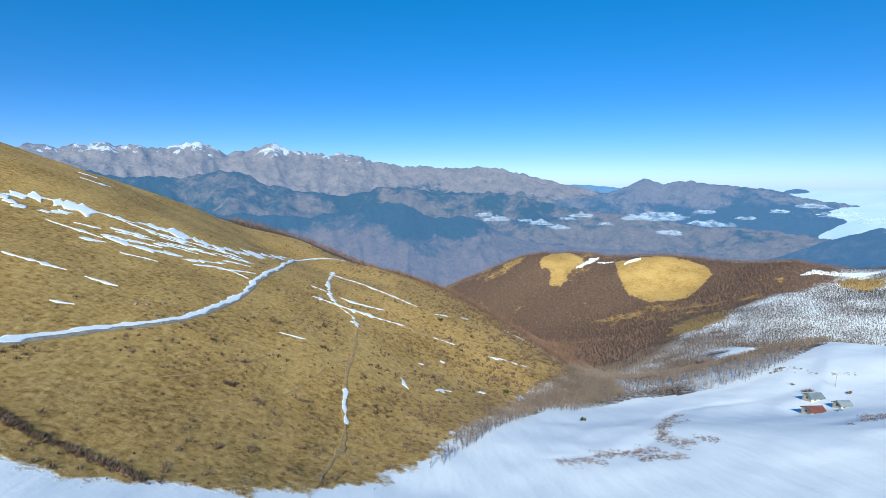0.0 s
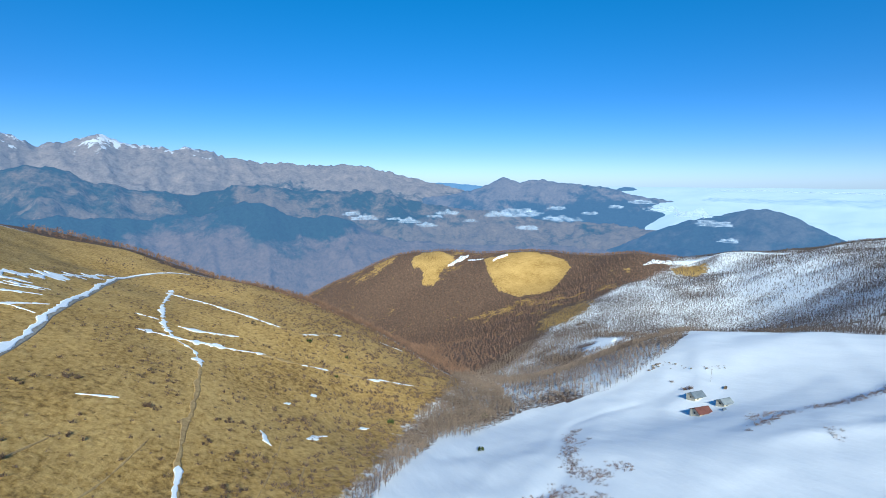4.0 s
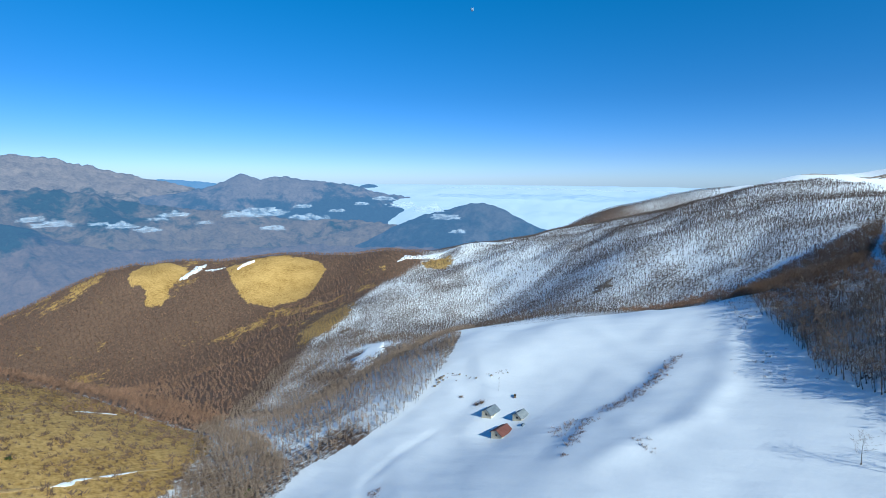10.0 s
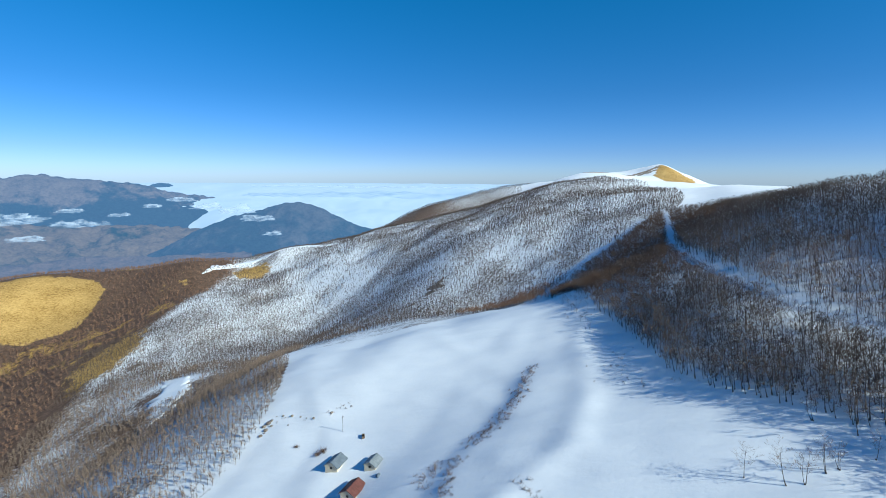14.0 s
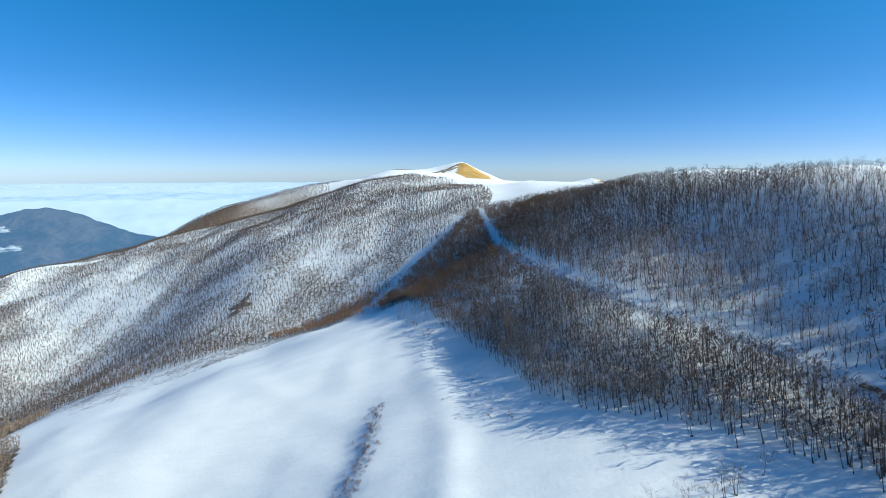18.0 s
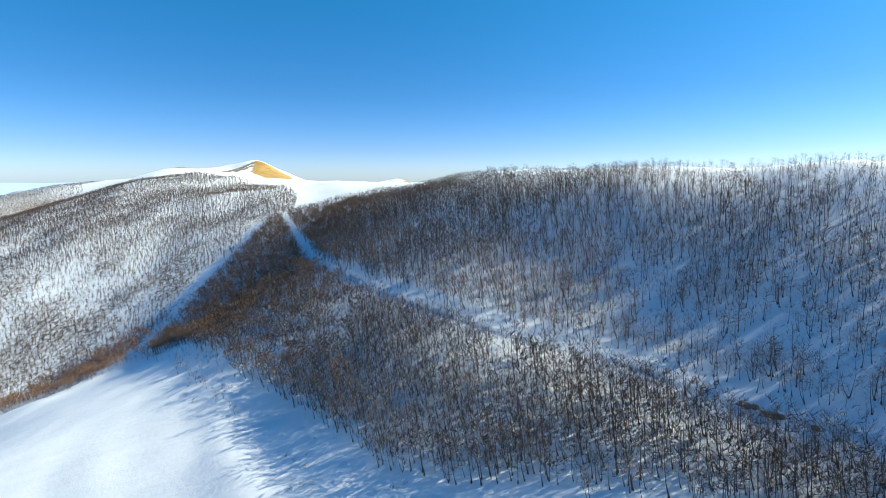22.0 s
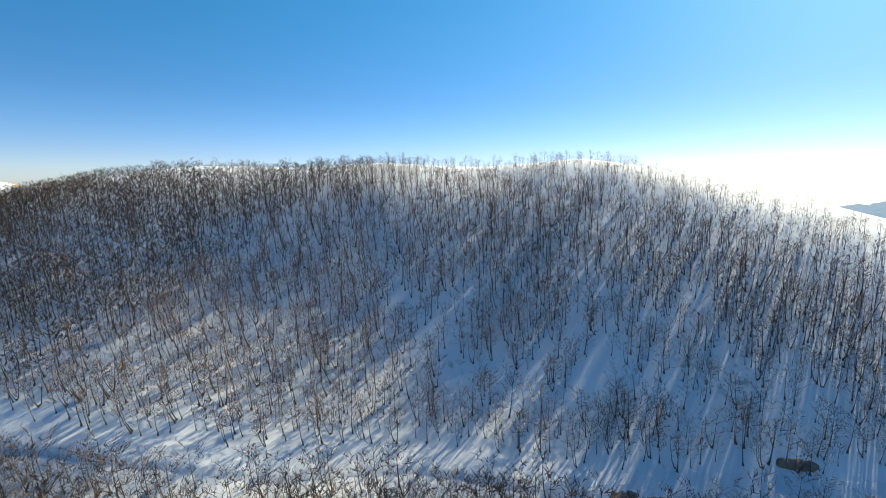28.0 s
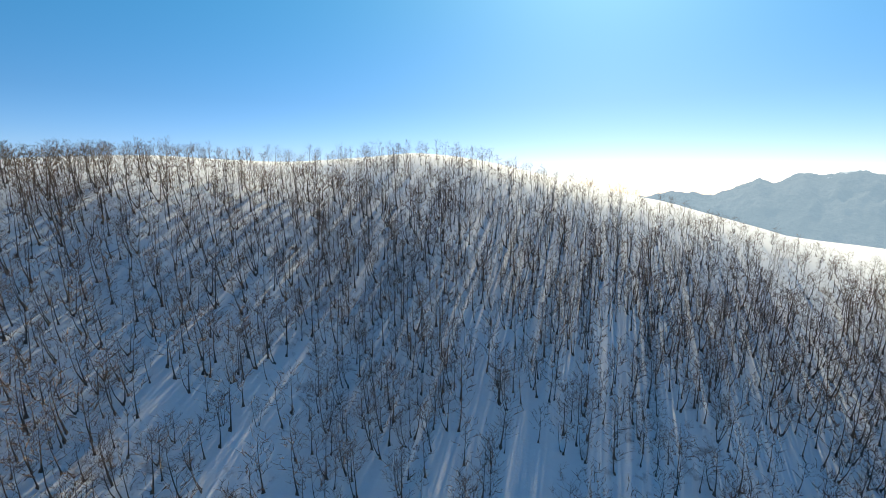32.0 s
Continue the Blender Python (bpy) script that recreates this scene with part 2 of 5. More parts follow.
def grain(x, y, size):
    """Smooth random relief between -0.5 and 0.5 with bumps of that size."""
    u, v = np.asarray(x, float) / size, np.asarray(y, float) / size
    i, j = np.floor(u).astype(int), np.floor(v).astype(int)
    fu, fv = u - i, v - j
    fu, fv = fu * fu * (3 - 2 * fu), fv * fv * (3 - 2 * fv)
    g = lambda a, b: GRAIN[a % 64, b % 64]
    return (g(i, j) * (1 - fu) + g(i + 1, j) * fu) * (1 - fv) + (g(i, j + 1) * (1 - fu) + g(i + 1, j + 1) * fu) * fv - 0.5


def step(a, b, v):
    t = np.clip((v - a) / (b - a), 0, 1)
    return t * t * (3 - 2 * t)


def off_line(line, x, y):
    """Distance in plan from a polyline."""
    best = np.full(np.shape(x), 1e9)
    for (ax, ay), (bx, by) in zip(line, line[1:]):
        dx, dy = bx - ax, by - ay
        t = np.clip(((x - ax) * dx + (y - ay) * dy) / (dx * dx + dy * dy), 0, 1)
        best = np.minimum(best, np.hypot(x - ax - t * dx, y - ay - t * dy))
    return best


# trodden hollow in the snow, and the wind-swept spur above it
HOLLOW = [(36, 149), (57, 154), (71, 160), (81, 172), (95, 201), (113, 224), (133, 229), (152, 226)]
SPUR = [(246, 137), (231, 135), (208, 130), (189, 127), (168, 128), (152, 137), (138, 146)]


def height(x, y):
    x, y = np.asarray(x, float), np.asarray(y, float)
    shape, x, y = x.shape, x.ravel(), y.ravel()
    w, q, unit = SHEET
    n, z = len(q), np.empty(len(x))
    for a in range(0, len(x), 20000):
        p = np.stack([x[a:a + 20000], y[a:a + 20000]], -1) / unit
        r = np.sqrt(((p[:, None] - q[None]) ** 2).sum(2))
        z[a:a + 20000] = kernel(r) @ w[:n] + w[n] + p @ w[n + 1:]
    away = np.hypot((x - 500) / 1.15, y - 420)
    f = step(950, 1500, away)
    z = z * (1 - f) - 600.0 * f
    # a low bank in the meadow that falls away to the north
    south = np.interp(x, [140, 163, 184, 212], [160, 161, 151, 149]) - y
    z += 1.05 * step(-9, 4, south) * np.exp(-np.maximum(south, 0) / 16.0) * step(128, 150, x) * (1 - step(205, 226, x))
    z -= 0.45 * np.exp(-(off_line(HOLLOW, x, y) / 1.9) ** 2)
    z += 0.75 * np.exp(-(off_line(SPUR, x, y) / 5.0) ** 2)
    z += 1.6 * np.exp(-((x - 165) ** 2 + (y - 209) ** 2) / 130.0)
    u, v = x * 0.79 - y * 0.62, x * 0.62 + y * 0.79
    z += (0.55 - 1.9 * np.abs(grain(u, v * 0.35, 15.0))) * 0.55 * step(-4, 12, inside(MEADOW, x, y))
    near = np.hypot(x - 150, y - 120)
    z += grain(x, y, 23.0) * 1.0 + grain(x + 31, y + 7, 9.0) * 0.35
    z += step(150, 600, near) * (grain(x, y, 90.0) * 9.0 + grain(x + 55, y, 37.0) * 5.0)
    return z.reshape(shape)


def inside(poly, x, y):
    """Signed distance to a polygon's outline in plan, positive inside."""
    x, y = np.asarray(x, float), np.asarray(y, float)
    best, odd = np.full(x.shape, 1e9), np.zeros(x.shape, bool)
    for (ax, ay), (bx, by) in zip(poly, poly[1:] + poly[:1]):
        dx, dy = bx - ax, by - ay
        t = np.clip(((x - ax) * dx + (y - ay) * dy) / (dx * dx + dy * dy), 0, 1)
        best = np.minimum(best, np.hypot(x - ax - t * dx, y - ay - t * dy))
        odd ^= ((ay > y) != (by > y)) & (x < (bx - ax) * (y - ay) / (by - ay + 1e-12) + ax)
    return np.where(odd, best, -best)


PASTURE = [(-120, 50), (-84, 79), (-67, 83), (-54, 88), (-41, 97), (-25, 110), (-13, 124), (-4, 140), (4, 165), (17, 193), (38, 245), (54, 280), (72, 303), (102, 345), (108, 388), (60, 440), (-10, 478), (-90, 512), (-170, 560), (-232, 515), (-300, 500), (-600, 420), (-600, 0)]
KNOLL_EAST = [(345, 955), (392, 945), (463, 900), (478, 868), (470, 832), (435, 805), (404, 787), (352, 808), (334, 845), (331, 881), (336, 918)]
KNOLL_WEST = [(212, 1052), (250, 1090), (284, 1058), (300, 998), (262, 979), (236, 948), (216, 962), (228, 1004), (210, 1026)]
TAN_RIB = [(303, 620), (343, 632), (392, 640), (355, 590), (312, 572), (284, 586)]
OCHRE_BANK = [(572, 690), (600, 694), (626, 676), (606, 648), (575, 640), (556, 664)]
SUMMIT_FLANK = [(1228, 108), (1190, 112), (1150, 118), (1120, 104), (1100, 66), (1130, 30), (1216, 36)]
SMALL_FLANK = [(1112, -172), (1080, -178), (1062, -190), (1090, -214), (1122, -196)]
BROWN = [(60, 300), (122, 404), (192, 482), (256, 540), (345, 622), (420, 632), (560, 676), (600, 712), (660, 790), (800, 900), (900, 1600), (-1500, 1600), (-1500, 560), (-400, 540), (-230, 515), (-90, 512), (60, 440), (104, 392), (48, 285)]
FOREST = [(338, 172), (322, 158), (253, 131), (222, 114), (197, 104), (183, 90), (174, 76), (166, 64), (150, 52), (60, 10), (60, -36), (100, -42), (140, -46), (175, -43), (200, -42), (255, -20), (295, 0), (360, 36), (425, 40), (470, 60), (480, 110), (430, 128), (392, 150), (360, 165)]
RIDGE_WOOD = [(120, 300), (176, 490), (240, 560), (330, 650), (420, 632), (560, 676), (600, 712), (625, 742), (690, 730), (745, 690), (785, 625), (845, 565), (905, 485), (995, 425), (1060, 400), (1000, 320), (850, 215), (770, 130), (660, 90), (560, 85), (485, 95), (440, 132), (396, 160), (365, 178), (335, 195), (310, 235), (275, 290), (240, 320), (190, 290)]
BACK_WOOD = [(950, 560), (1040, 470), (1110, 420), (1210, 410), (1330, 445), (1450, 410), (1520, 520), (1340, 780), (1120, 900), (900, 760)]
BANK_WOOD = [(48, 240), (70, 240), (90, 254), (112, 266), (134, 261), (168, 256), (188, 262), (215, 275), (245, 296), (262, 318), (300, 330), (330, 420), (330, 560), (240, 560), (176, 495), (112, 400)]
BELT = [(-60, 84), (-30, 100), (0, 136), (20, 180), (40, 215), (60, 248), (88, 262), (110, 275), (122, 330), (128, 410), (108, 398), (88, 362), (66, 322), (44, 288), (26, 238), (8, 192), (-14, 138), (-44, 108), (-70, 94)]
MEADOW = [(-86, 78), (-40, 98), (0, 140), (40, 185), (56, 205), (87, 247), (110, 262), (133, 256), (168, 250), (190, 256), (215, 270), (245, 290), (290, 225), (326, 168), (322, 146), (285, 128), (240, 118), (200, 104), (165, 84), (140, 60), (60, 20), (-150, -60)]


def cover(poly, x, y, soft):
    return np.clip(0.5 + inside(poly, x, y) / soft, 0, 1)


def grass_cover(x, y):
    g = cover(PASTURE, x, y, 24.0)
    for poly, soft in ((KNOLL_EAST, 18.0), (KNOLL_WEST, 18.0), (OCHRE_BANK, 40.0), (SUMMIT_FLANK, 30.0), (SMALL_FLANK, 30.0), (TAN_RIB, 60.0)):
        g = np.maximum(g, cover(poly, x, y, soft))
    # tan grass shows between the far trees below the knolls
    g = np.maximum(g, np.where((inside(BROWN, x, y) > 10) & (y > 640), np.clip(0.28 + 0.5 * grain(x, y, 55.0) + 0.4 * grain(x, y, 21.0), 0, 0.58), 0.0))
    return g


def litter_cover(x, y):
    """Bare ground: closed under the brown woods, in rags on the snowy ridge and under the beeches.
    On the ridge the rags also paint in some of the shade between its trees.
    """
    rags = 0.37 + 0.25 * grain(x, y, 70.0) + 0.4 * grain(x + 13, y, 24.0)
    ridge = np.where(inside(RIDGE_WOOD, x, y) > 0, np.clip(rags + 0.2 * grain(x, y + 9, 9.0), 0, 0.5), 0.0)
    wood = np.where(inside(FOREST, x, y) > 0, np.clip(0.16 + 0.3 * grain(x, y, 12.0), 0, 0.4), 0.0)
    bank = np.where(inside(BANK_WOOD, x, y) > 0, np.clip(0.28 + 0.9 * grain(x, y, 45.0) + 0.4 * grain(x, y + 5, 17.0), 0, 0.9), 0.0)
    belt = np.where(inside(BELT, x, y) > 0, np.clip(0.40 + 0.9 * grain(x, y, 11.0), 0, 0.8), 0.0) * step(170, 240, y)
    ridge = np.maximum(np.maximum(ridge, bank), belt)
    back = cover(BACK_WOOD, x, y, 60.0) * np.clip(0.55 + 0.5 * grain(x, y, 80.0), 0, 0.75)
    return np.maximum(np.maximum(np.maximum(cover(BROWN, x, y, 40.0), ridge), wood), back)


def mesh_from(name, verts, faces, mats, smooth=True, index=None):
    """A mesh from arrays of places and of triangles or quads."""
    me = bpy.data.meshes.new(name)
    verts, faces = np.asarray(verts, np.float32), np.asarray(faces, np.int32)
    me.vertices.add(len(verts))
    me.vertices.foreach_set("co", verts.ravel())
    k = faces.shape[1]
    me.loops.add(faces.size)
    me.loops.foreach_set("vertex_index", faces.ravel())
    me.polygons.add(len(faces))
    me.polygons.foreach_set("loop_start", np.arange(0, faces.size, k, dtype=np.int32))
    for m in mats:
        me.materials.append(m)
    if index is not None:
        me.polygons.foreach_set("material_index", np.asarray(index, np.int32))
    me.polygons.foreach_set("use_smooth", np.full(len(faces), smooth))
    me.update()
    me.validate()
    return me


def grid_faces(nx, ny):
    i = np.arange(nx * ny).reshape(ny, nx)
    return np.stack([i[:-1, :-1], i[:-1, 1:], i[1:, 1:], i[1:, :-1]], -1).reshape(-1, 4)


def build_ground(n=500, b=4.4, reach=4700.0):
    u = np.linspace(-1, 1, n)
    s = reach * np.sinh(b * u) / math.sinh(b)
    x, y = np.meshgrid(170 + s, 150 + s)
    z = height(x, y)
    me = mesh_from("ground", np.stack([x, y, z], -1).reshape(-1, 3), grid_faces(n, n), [GROUND])
    for name, v in (("grass", grass_cover(x, y)), ("litter", litter_cover(x, y))):
        me.attributes.new(name, "FLOAT", "POINT").data.foreach_set("value", v.ravel().astype(np.float32))
    return tagged(new("ground", me), "mountain ground of dry grass, leaf litter and wind-packed snow", "ground", kind="structure")


build_ground()

# ---- the distance: ranges, cloud sea, drifting clouds ----
HUB = Vector((60.0, 100.0, 101.0))


def far_material(name, woods, bare, haze_glow, haze_mix, span, woods_below, snow=None, share=0.5):
    """Far slopes with haze painted on as an even blue glow of the surface: dark woods in ragged stands on bare pasture;
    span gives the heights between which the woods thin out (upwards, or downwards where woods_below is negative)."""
    m, n, l, b = material(name, 0.95)
    p = place(n)
    z = n.new("ShaderNodeSeparateXYZ")
    l.new(p, z.inputs[0])
    up = math_node(n, l, "MULTIPLY", math_node(n, l, "SUBTRACT", z.outputs["Z"], span[0]), 1.0 / (span[1] - span[0]))
    stands, fray, speck = noise_node(n, l, 0.0021, 6.0, 0.58, p), noise_node(n, l, 0.012, 8.0, 0.68, p), noise_node(n, l, 0.06, 6.0, 0.7, p)
    f = math_node(n, l, "ADD", math_node(n, l, "MULTIPLY", stands, 0.62), math_node(n, l, "MULTIPLY", fray, 0.38))
    f = math_node(n, l, "ADD", f, math_node(n, l, "MULTIPLY", math_node(n, l, "SUBTRACT", up, 0.5), 0.26 * woods_below))
    open_land = math_node(n, l, "MULTIPLY", math_node(n, l, "SUBTRACT", f, share - 0.035), 12.0, clamp=True)
    earth = ramp(n, l, math_node(n, l, "ADD", math_node(n, l, "MULTIPLY", fray, 0.5), math_node(n, l, "MULTIPLY", speck, 0.5)),
                 ((0.36, tuple(0.42 * c for c in bare)), (0.5, tuple(0.85 * c for c in bare)), (0.64, tuple(1.22 * c for c in bare))))
    trees = ramp(n, l, speck, ((0.35, tuple(0.6 * c for c in woods)), (0.7, tuple(1.7 * c for c in woods))))
    col = mixed(n, l, open_land, trees, earth)
    if snow is not None:
        gullies = n.new("ShaderNodeMapping")
        gullies.inputs["Scale"].default_value = (0.016, 0.016, 0.0028)
        l.new(p, gullies.inputs["Vector"])
        streak, bank = noise_node(n, l, 1.0, 6.0, 0.62, gullies.outputs[0]), noise_node(n, l, 0.0042, 4.0, 0.5, p)
        high = math_node(n, l, "MULTIPLY", math_node(n, l, "SUBTRACT", z.outputs["Z"], snow[0]), 1.0 / snow[1])
        lie = math_node(n, l, "ADD", math_node(n, l, "MULTIPLY", math_node(n, l, "SUBTRACT", streak, 0.5), 3.4), math_node(n, l, "MULTIPLY", math_node(n, l, "SUBTRACT", bank, 0.5), 1.6))
        lie = math_node(n, l, "MULTIPLY", math_node(n, l, "SUBTRACT", math_node(n, l, "ADD", high, lie), 1.0), 6.0, clamp=True)
        col = mixed(n, l, lie, col, (0.85, 0.86, 0.88))
    l.new(col, b.inputs["Base Color"])
    bump(n, l, b, math_node(n, l, "ADD", fray, math_node(n, l, "MULTIPLY", speck, 0.3)), 1.0, 30.0)
    # the haze: flat emission mixed into the slope's own surface
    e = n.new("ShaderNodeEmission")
    e.inputs["Color"].default_value = (*haze_glow, 1.0)
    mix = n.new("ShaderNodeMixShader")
    mix.inputs[0].default_value = haze_mix
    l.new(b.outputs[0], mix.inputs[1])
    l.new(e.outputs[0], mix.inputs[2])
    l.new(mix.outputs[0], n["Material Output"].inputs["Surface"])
    return m


def far_range(name, label, crest, reach, depth, foot, mat, rough=26.0, spur=1.0, seed=0.0, sag=1.25):
    """A range of mountains: crest gives azimuth and elevation in degrees; foot is the height of the valley before it."""
    az = np.arange(crest[0][0], crest[-1][0] + 0.01, 0.22)
    el = np.interp(az, [c[0] for c in crest], [c[1] for c in crest])
    s = np.concatenate([np.linspace(0, 1, 46), np.linspace(1.06, 1.5, 8)])
    A, Sg = np.meshgrid(az, s)
    E = np.broadcast_to(el, A.shape)
    top = HUB.z + reach * np.tan(np.radians(E))
    D = reach - depth * (1 - Sg)
    u = A * reach * 0.0175
    wob = grain(u + seed, D, 330.0) * 170
    ridged = lambda v, w, size: 1 - 2.6 * np.abs(grain(v, w, size))
    ribs = ridged(u + wob + seed, D * 0.30 + seed, 330.0) * 0.55 + ridged(u + 0.8 * wob + seed, D * 0.4, 140.0) * 0.28 + ridged(u + 0.6 * wob, D * 0.55 + seed, 62.0) * 0.15
    body = np.where(Sg <= 1, np.clip(Sg, 0, 1) ** sag, 1 - (Sg - 1) * 1.6)
    Z = foot + (top - foot) * body
    swell = np.clip(Sg, 0, 1) ** 0.7 * np.clip(1.06 - Sg, 0.0, 1) ** 0.6
    Z += swell * (ribs - 0.35) * 0.42 * (top - foot) * spur
    Z += (grain(u + seed, D, 30.0) + grain(u + seed + 9, D, 14.0) * 0.6) * rough * np.clip(Sg * 1.5, 0, 1)
    x, y = HUB.x + D * np.sin(np.radians(A)), HUB.y + D * np.cos(np.radians(A))
    me = mesh_from(name, np.stack([x, y, Z], -1).reshape(-1, 3), grid_faces(len(az), len(s)), [mat])
    return tagged(new(name, me), label, "mountains", kind="structure")


# glow colour that paints blue haze into the far slopes
HAZE_BLUE = (0.135, 0.27, 0.51)
WOODS = (0.014, 0.034, 0.028)
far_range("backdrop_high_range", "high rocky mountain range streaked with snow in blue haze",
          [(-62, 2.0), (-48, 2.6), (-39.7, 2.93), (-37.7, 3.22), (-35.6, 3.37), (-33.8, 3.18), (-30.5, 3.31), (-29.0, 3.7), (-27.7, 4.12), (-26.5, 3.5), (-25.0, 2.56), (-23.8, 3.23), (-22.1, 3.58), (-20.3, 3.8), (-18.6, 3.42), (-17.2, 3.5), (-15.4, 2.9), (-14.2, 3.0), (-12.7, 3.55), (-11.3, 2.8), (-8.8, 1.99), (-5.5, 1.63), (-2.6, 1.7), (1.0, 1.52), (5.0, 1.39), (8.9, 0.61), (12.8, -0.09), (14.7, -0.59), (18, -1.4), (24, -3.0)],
          4350, 1500, -380, far_material("far_rock", WOODS, (0.36, 0.27, 0.20), HAZE_BLUE, 0.40, (-180, 170), 1.0, (215, 150), 0.44), 22.0, 1.0, 3.0)
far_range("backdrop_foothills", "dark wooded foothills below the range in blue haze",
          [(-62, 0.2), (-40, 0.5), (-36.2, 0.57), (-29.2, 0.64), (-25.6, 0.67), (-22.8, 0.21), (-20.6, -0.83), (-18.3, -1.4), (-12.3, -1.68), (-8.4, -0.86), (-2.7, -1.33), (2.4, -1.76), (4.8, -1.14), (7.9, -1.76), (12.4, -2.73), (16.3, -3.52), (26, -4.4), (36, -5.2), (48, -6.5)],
          3350, 1250, -620, far_material("far_woods", WOODS, (0.24, 0.17, 0.11), HAZE_BLUE, 0.40, (-330, 60), -0.5, None, 0.475), 16.0, 1.2, 41.0, 1.0)
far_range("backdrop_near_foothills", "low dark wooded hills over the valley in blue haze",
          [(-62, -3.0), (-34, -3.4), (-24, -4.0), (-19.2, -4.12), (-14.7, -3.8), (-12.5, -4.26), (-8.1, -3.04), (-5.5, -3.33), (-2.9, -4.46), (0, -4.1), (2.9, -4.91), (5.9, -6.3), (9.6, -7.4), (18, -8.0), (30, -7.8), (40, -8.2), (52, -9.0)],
          2600, 700, -560, far_material("far_valley", WOODS, (0.21, 0.14, 0.10), HAZE_BLUE, 0.42, (-300, -60), -1.3, None, 0.46), 12.0, 1.2, 77.0, 0.9)
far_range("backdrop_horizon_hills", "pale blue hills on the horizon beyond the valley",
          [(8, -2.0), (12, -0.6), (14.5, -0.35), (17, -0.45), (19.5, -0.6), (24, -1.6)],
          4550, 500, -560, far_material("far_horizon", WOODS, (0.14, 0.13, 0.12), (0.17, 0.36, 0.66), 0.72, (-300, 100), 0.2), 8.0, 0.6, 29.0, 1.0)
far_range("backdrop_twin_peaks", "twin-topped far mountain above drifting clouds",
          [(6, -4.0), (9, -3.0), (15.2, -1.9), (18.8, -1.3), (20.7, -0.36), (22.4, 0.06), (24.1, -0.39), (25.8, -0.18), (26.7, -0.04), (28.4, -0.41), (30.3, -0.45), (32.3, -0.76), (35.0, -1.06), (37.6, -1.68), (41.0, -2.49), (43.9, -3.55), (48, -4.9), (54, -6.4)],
          3900, 1100, -560, far_material("far_twin", (0.02, 0.036, 0.04), (0.24, 0.18, 0.14), HAZE_BLUE, 0.50, (-250, 120), 1.0, None, 0.5), 12.0, 0.9, 15.0, 1.1)
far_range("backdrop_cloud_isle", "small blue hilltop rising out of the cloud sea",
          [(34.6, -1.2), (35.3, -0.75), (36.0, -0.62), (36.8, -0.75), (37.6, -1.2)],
          4400, 300, -160, far_material("far_isle", WOODS, (0.10, 0.10, 0.10), HAZE_BLUE, 0.6, (-200, 80), 0.2), 3.0, 0.4, 9.0, 1.0)
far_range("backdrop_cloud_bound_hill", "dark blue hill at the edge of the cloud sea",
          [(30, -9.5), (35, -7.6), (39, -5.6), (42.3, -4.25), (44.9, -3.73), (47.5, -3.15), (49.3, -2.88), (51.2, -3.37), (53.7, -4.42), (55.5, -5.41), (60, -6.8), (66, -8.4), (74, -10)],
          2950, 700, -500, far_material("far_dark_hill", (0.02, 0.036, 0.04), (0.11, 0.10, 0.09), HAZE_BLUE, 0.46, (-300, 0), 0.4), 9.0, 0.8, 52.0, 1.0)
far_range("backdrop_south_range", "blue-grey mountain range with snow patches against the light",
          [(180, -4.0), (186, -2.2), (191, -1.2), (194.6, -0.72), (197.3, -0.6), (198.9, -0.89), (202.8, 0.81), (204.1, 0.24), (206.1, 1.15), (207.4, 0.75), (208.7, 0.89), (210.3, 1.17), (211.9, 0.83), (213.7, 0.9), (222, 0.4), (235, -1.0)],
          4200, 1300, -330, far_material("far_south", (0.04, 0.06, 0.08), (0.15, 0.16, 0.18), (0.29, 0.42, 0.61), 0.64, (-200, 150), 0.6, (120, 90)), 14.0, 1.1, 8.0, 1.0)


def build_cloud_sea():
    az, s = np.arange(27, 112, 0.3), np.linspace(0, 1, 50)
    A, Sg = np.meshgrid(az, s)
    D = 3000 + 1680 * Sg
    edge = 1.0 - step(30, 46, A)
    el = -0.62 - 5.6 * (1 - Sg) ** 1.7 - 1.0 * edge * (1 - Sg)
    u = A * 66
    Z = HUB.z + D * np.tan(np.radians(el)) + (grain(u, D, 170.0) * 46 + grain(u + 8, D, 60.0) * 18) * (1 - 0.85 * Sg)
    Z = np.where((A < 44) & (Sg < 0.42), Z - 130 * (1 - step(33, 44, A)), Z)
    x, y = HUB.x + D * np.sin(np.radians(A)), HUB.y + D * np.cos(np.radians(A))
    m, n, l, b = material("cloud_top", 1.0)
    f = noise_node(n, l, 0.004, 6.0, 0.6, place(n))
    l.new(ramp(n, l, f, ((0.3, (0.74, 0.8, 0.88)), (0.7, (0.92, 0.93, 0.95)))), b.inputs["Base Color"])
    # pale blue haze painted into the cloud tops as an even glow
    e = n.new("ShaderNodeEmission")
    e.inputs["Color"].default_value = (0.40, 0.555, 0.77, 1)
    mix = n.new("ShaderNodeMixShader")
    mix.inputs[0].default_value = 0.76
    l.new(b.outputs[0], mix.inputs[1])
    l.new(e.outputs[0], mix.inputs[2])
    l.new(mix.outputs[0], n["Material Output"].inputs["Surface"])
    me = mesh_from("backdrop_cloud_sea", np.stack([x, y, Z], -1).reshape(-1, 3), grid_faces(len(az), len(s)), [m])
    tagged(new("backdrop_cloud_sea", me), "white sea of clouds reaching the horizon", "clouds", kind="structure")
    return m


build_cloud_sea()


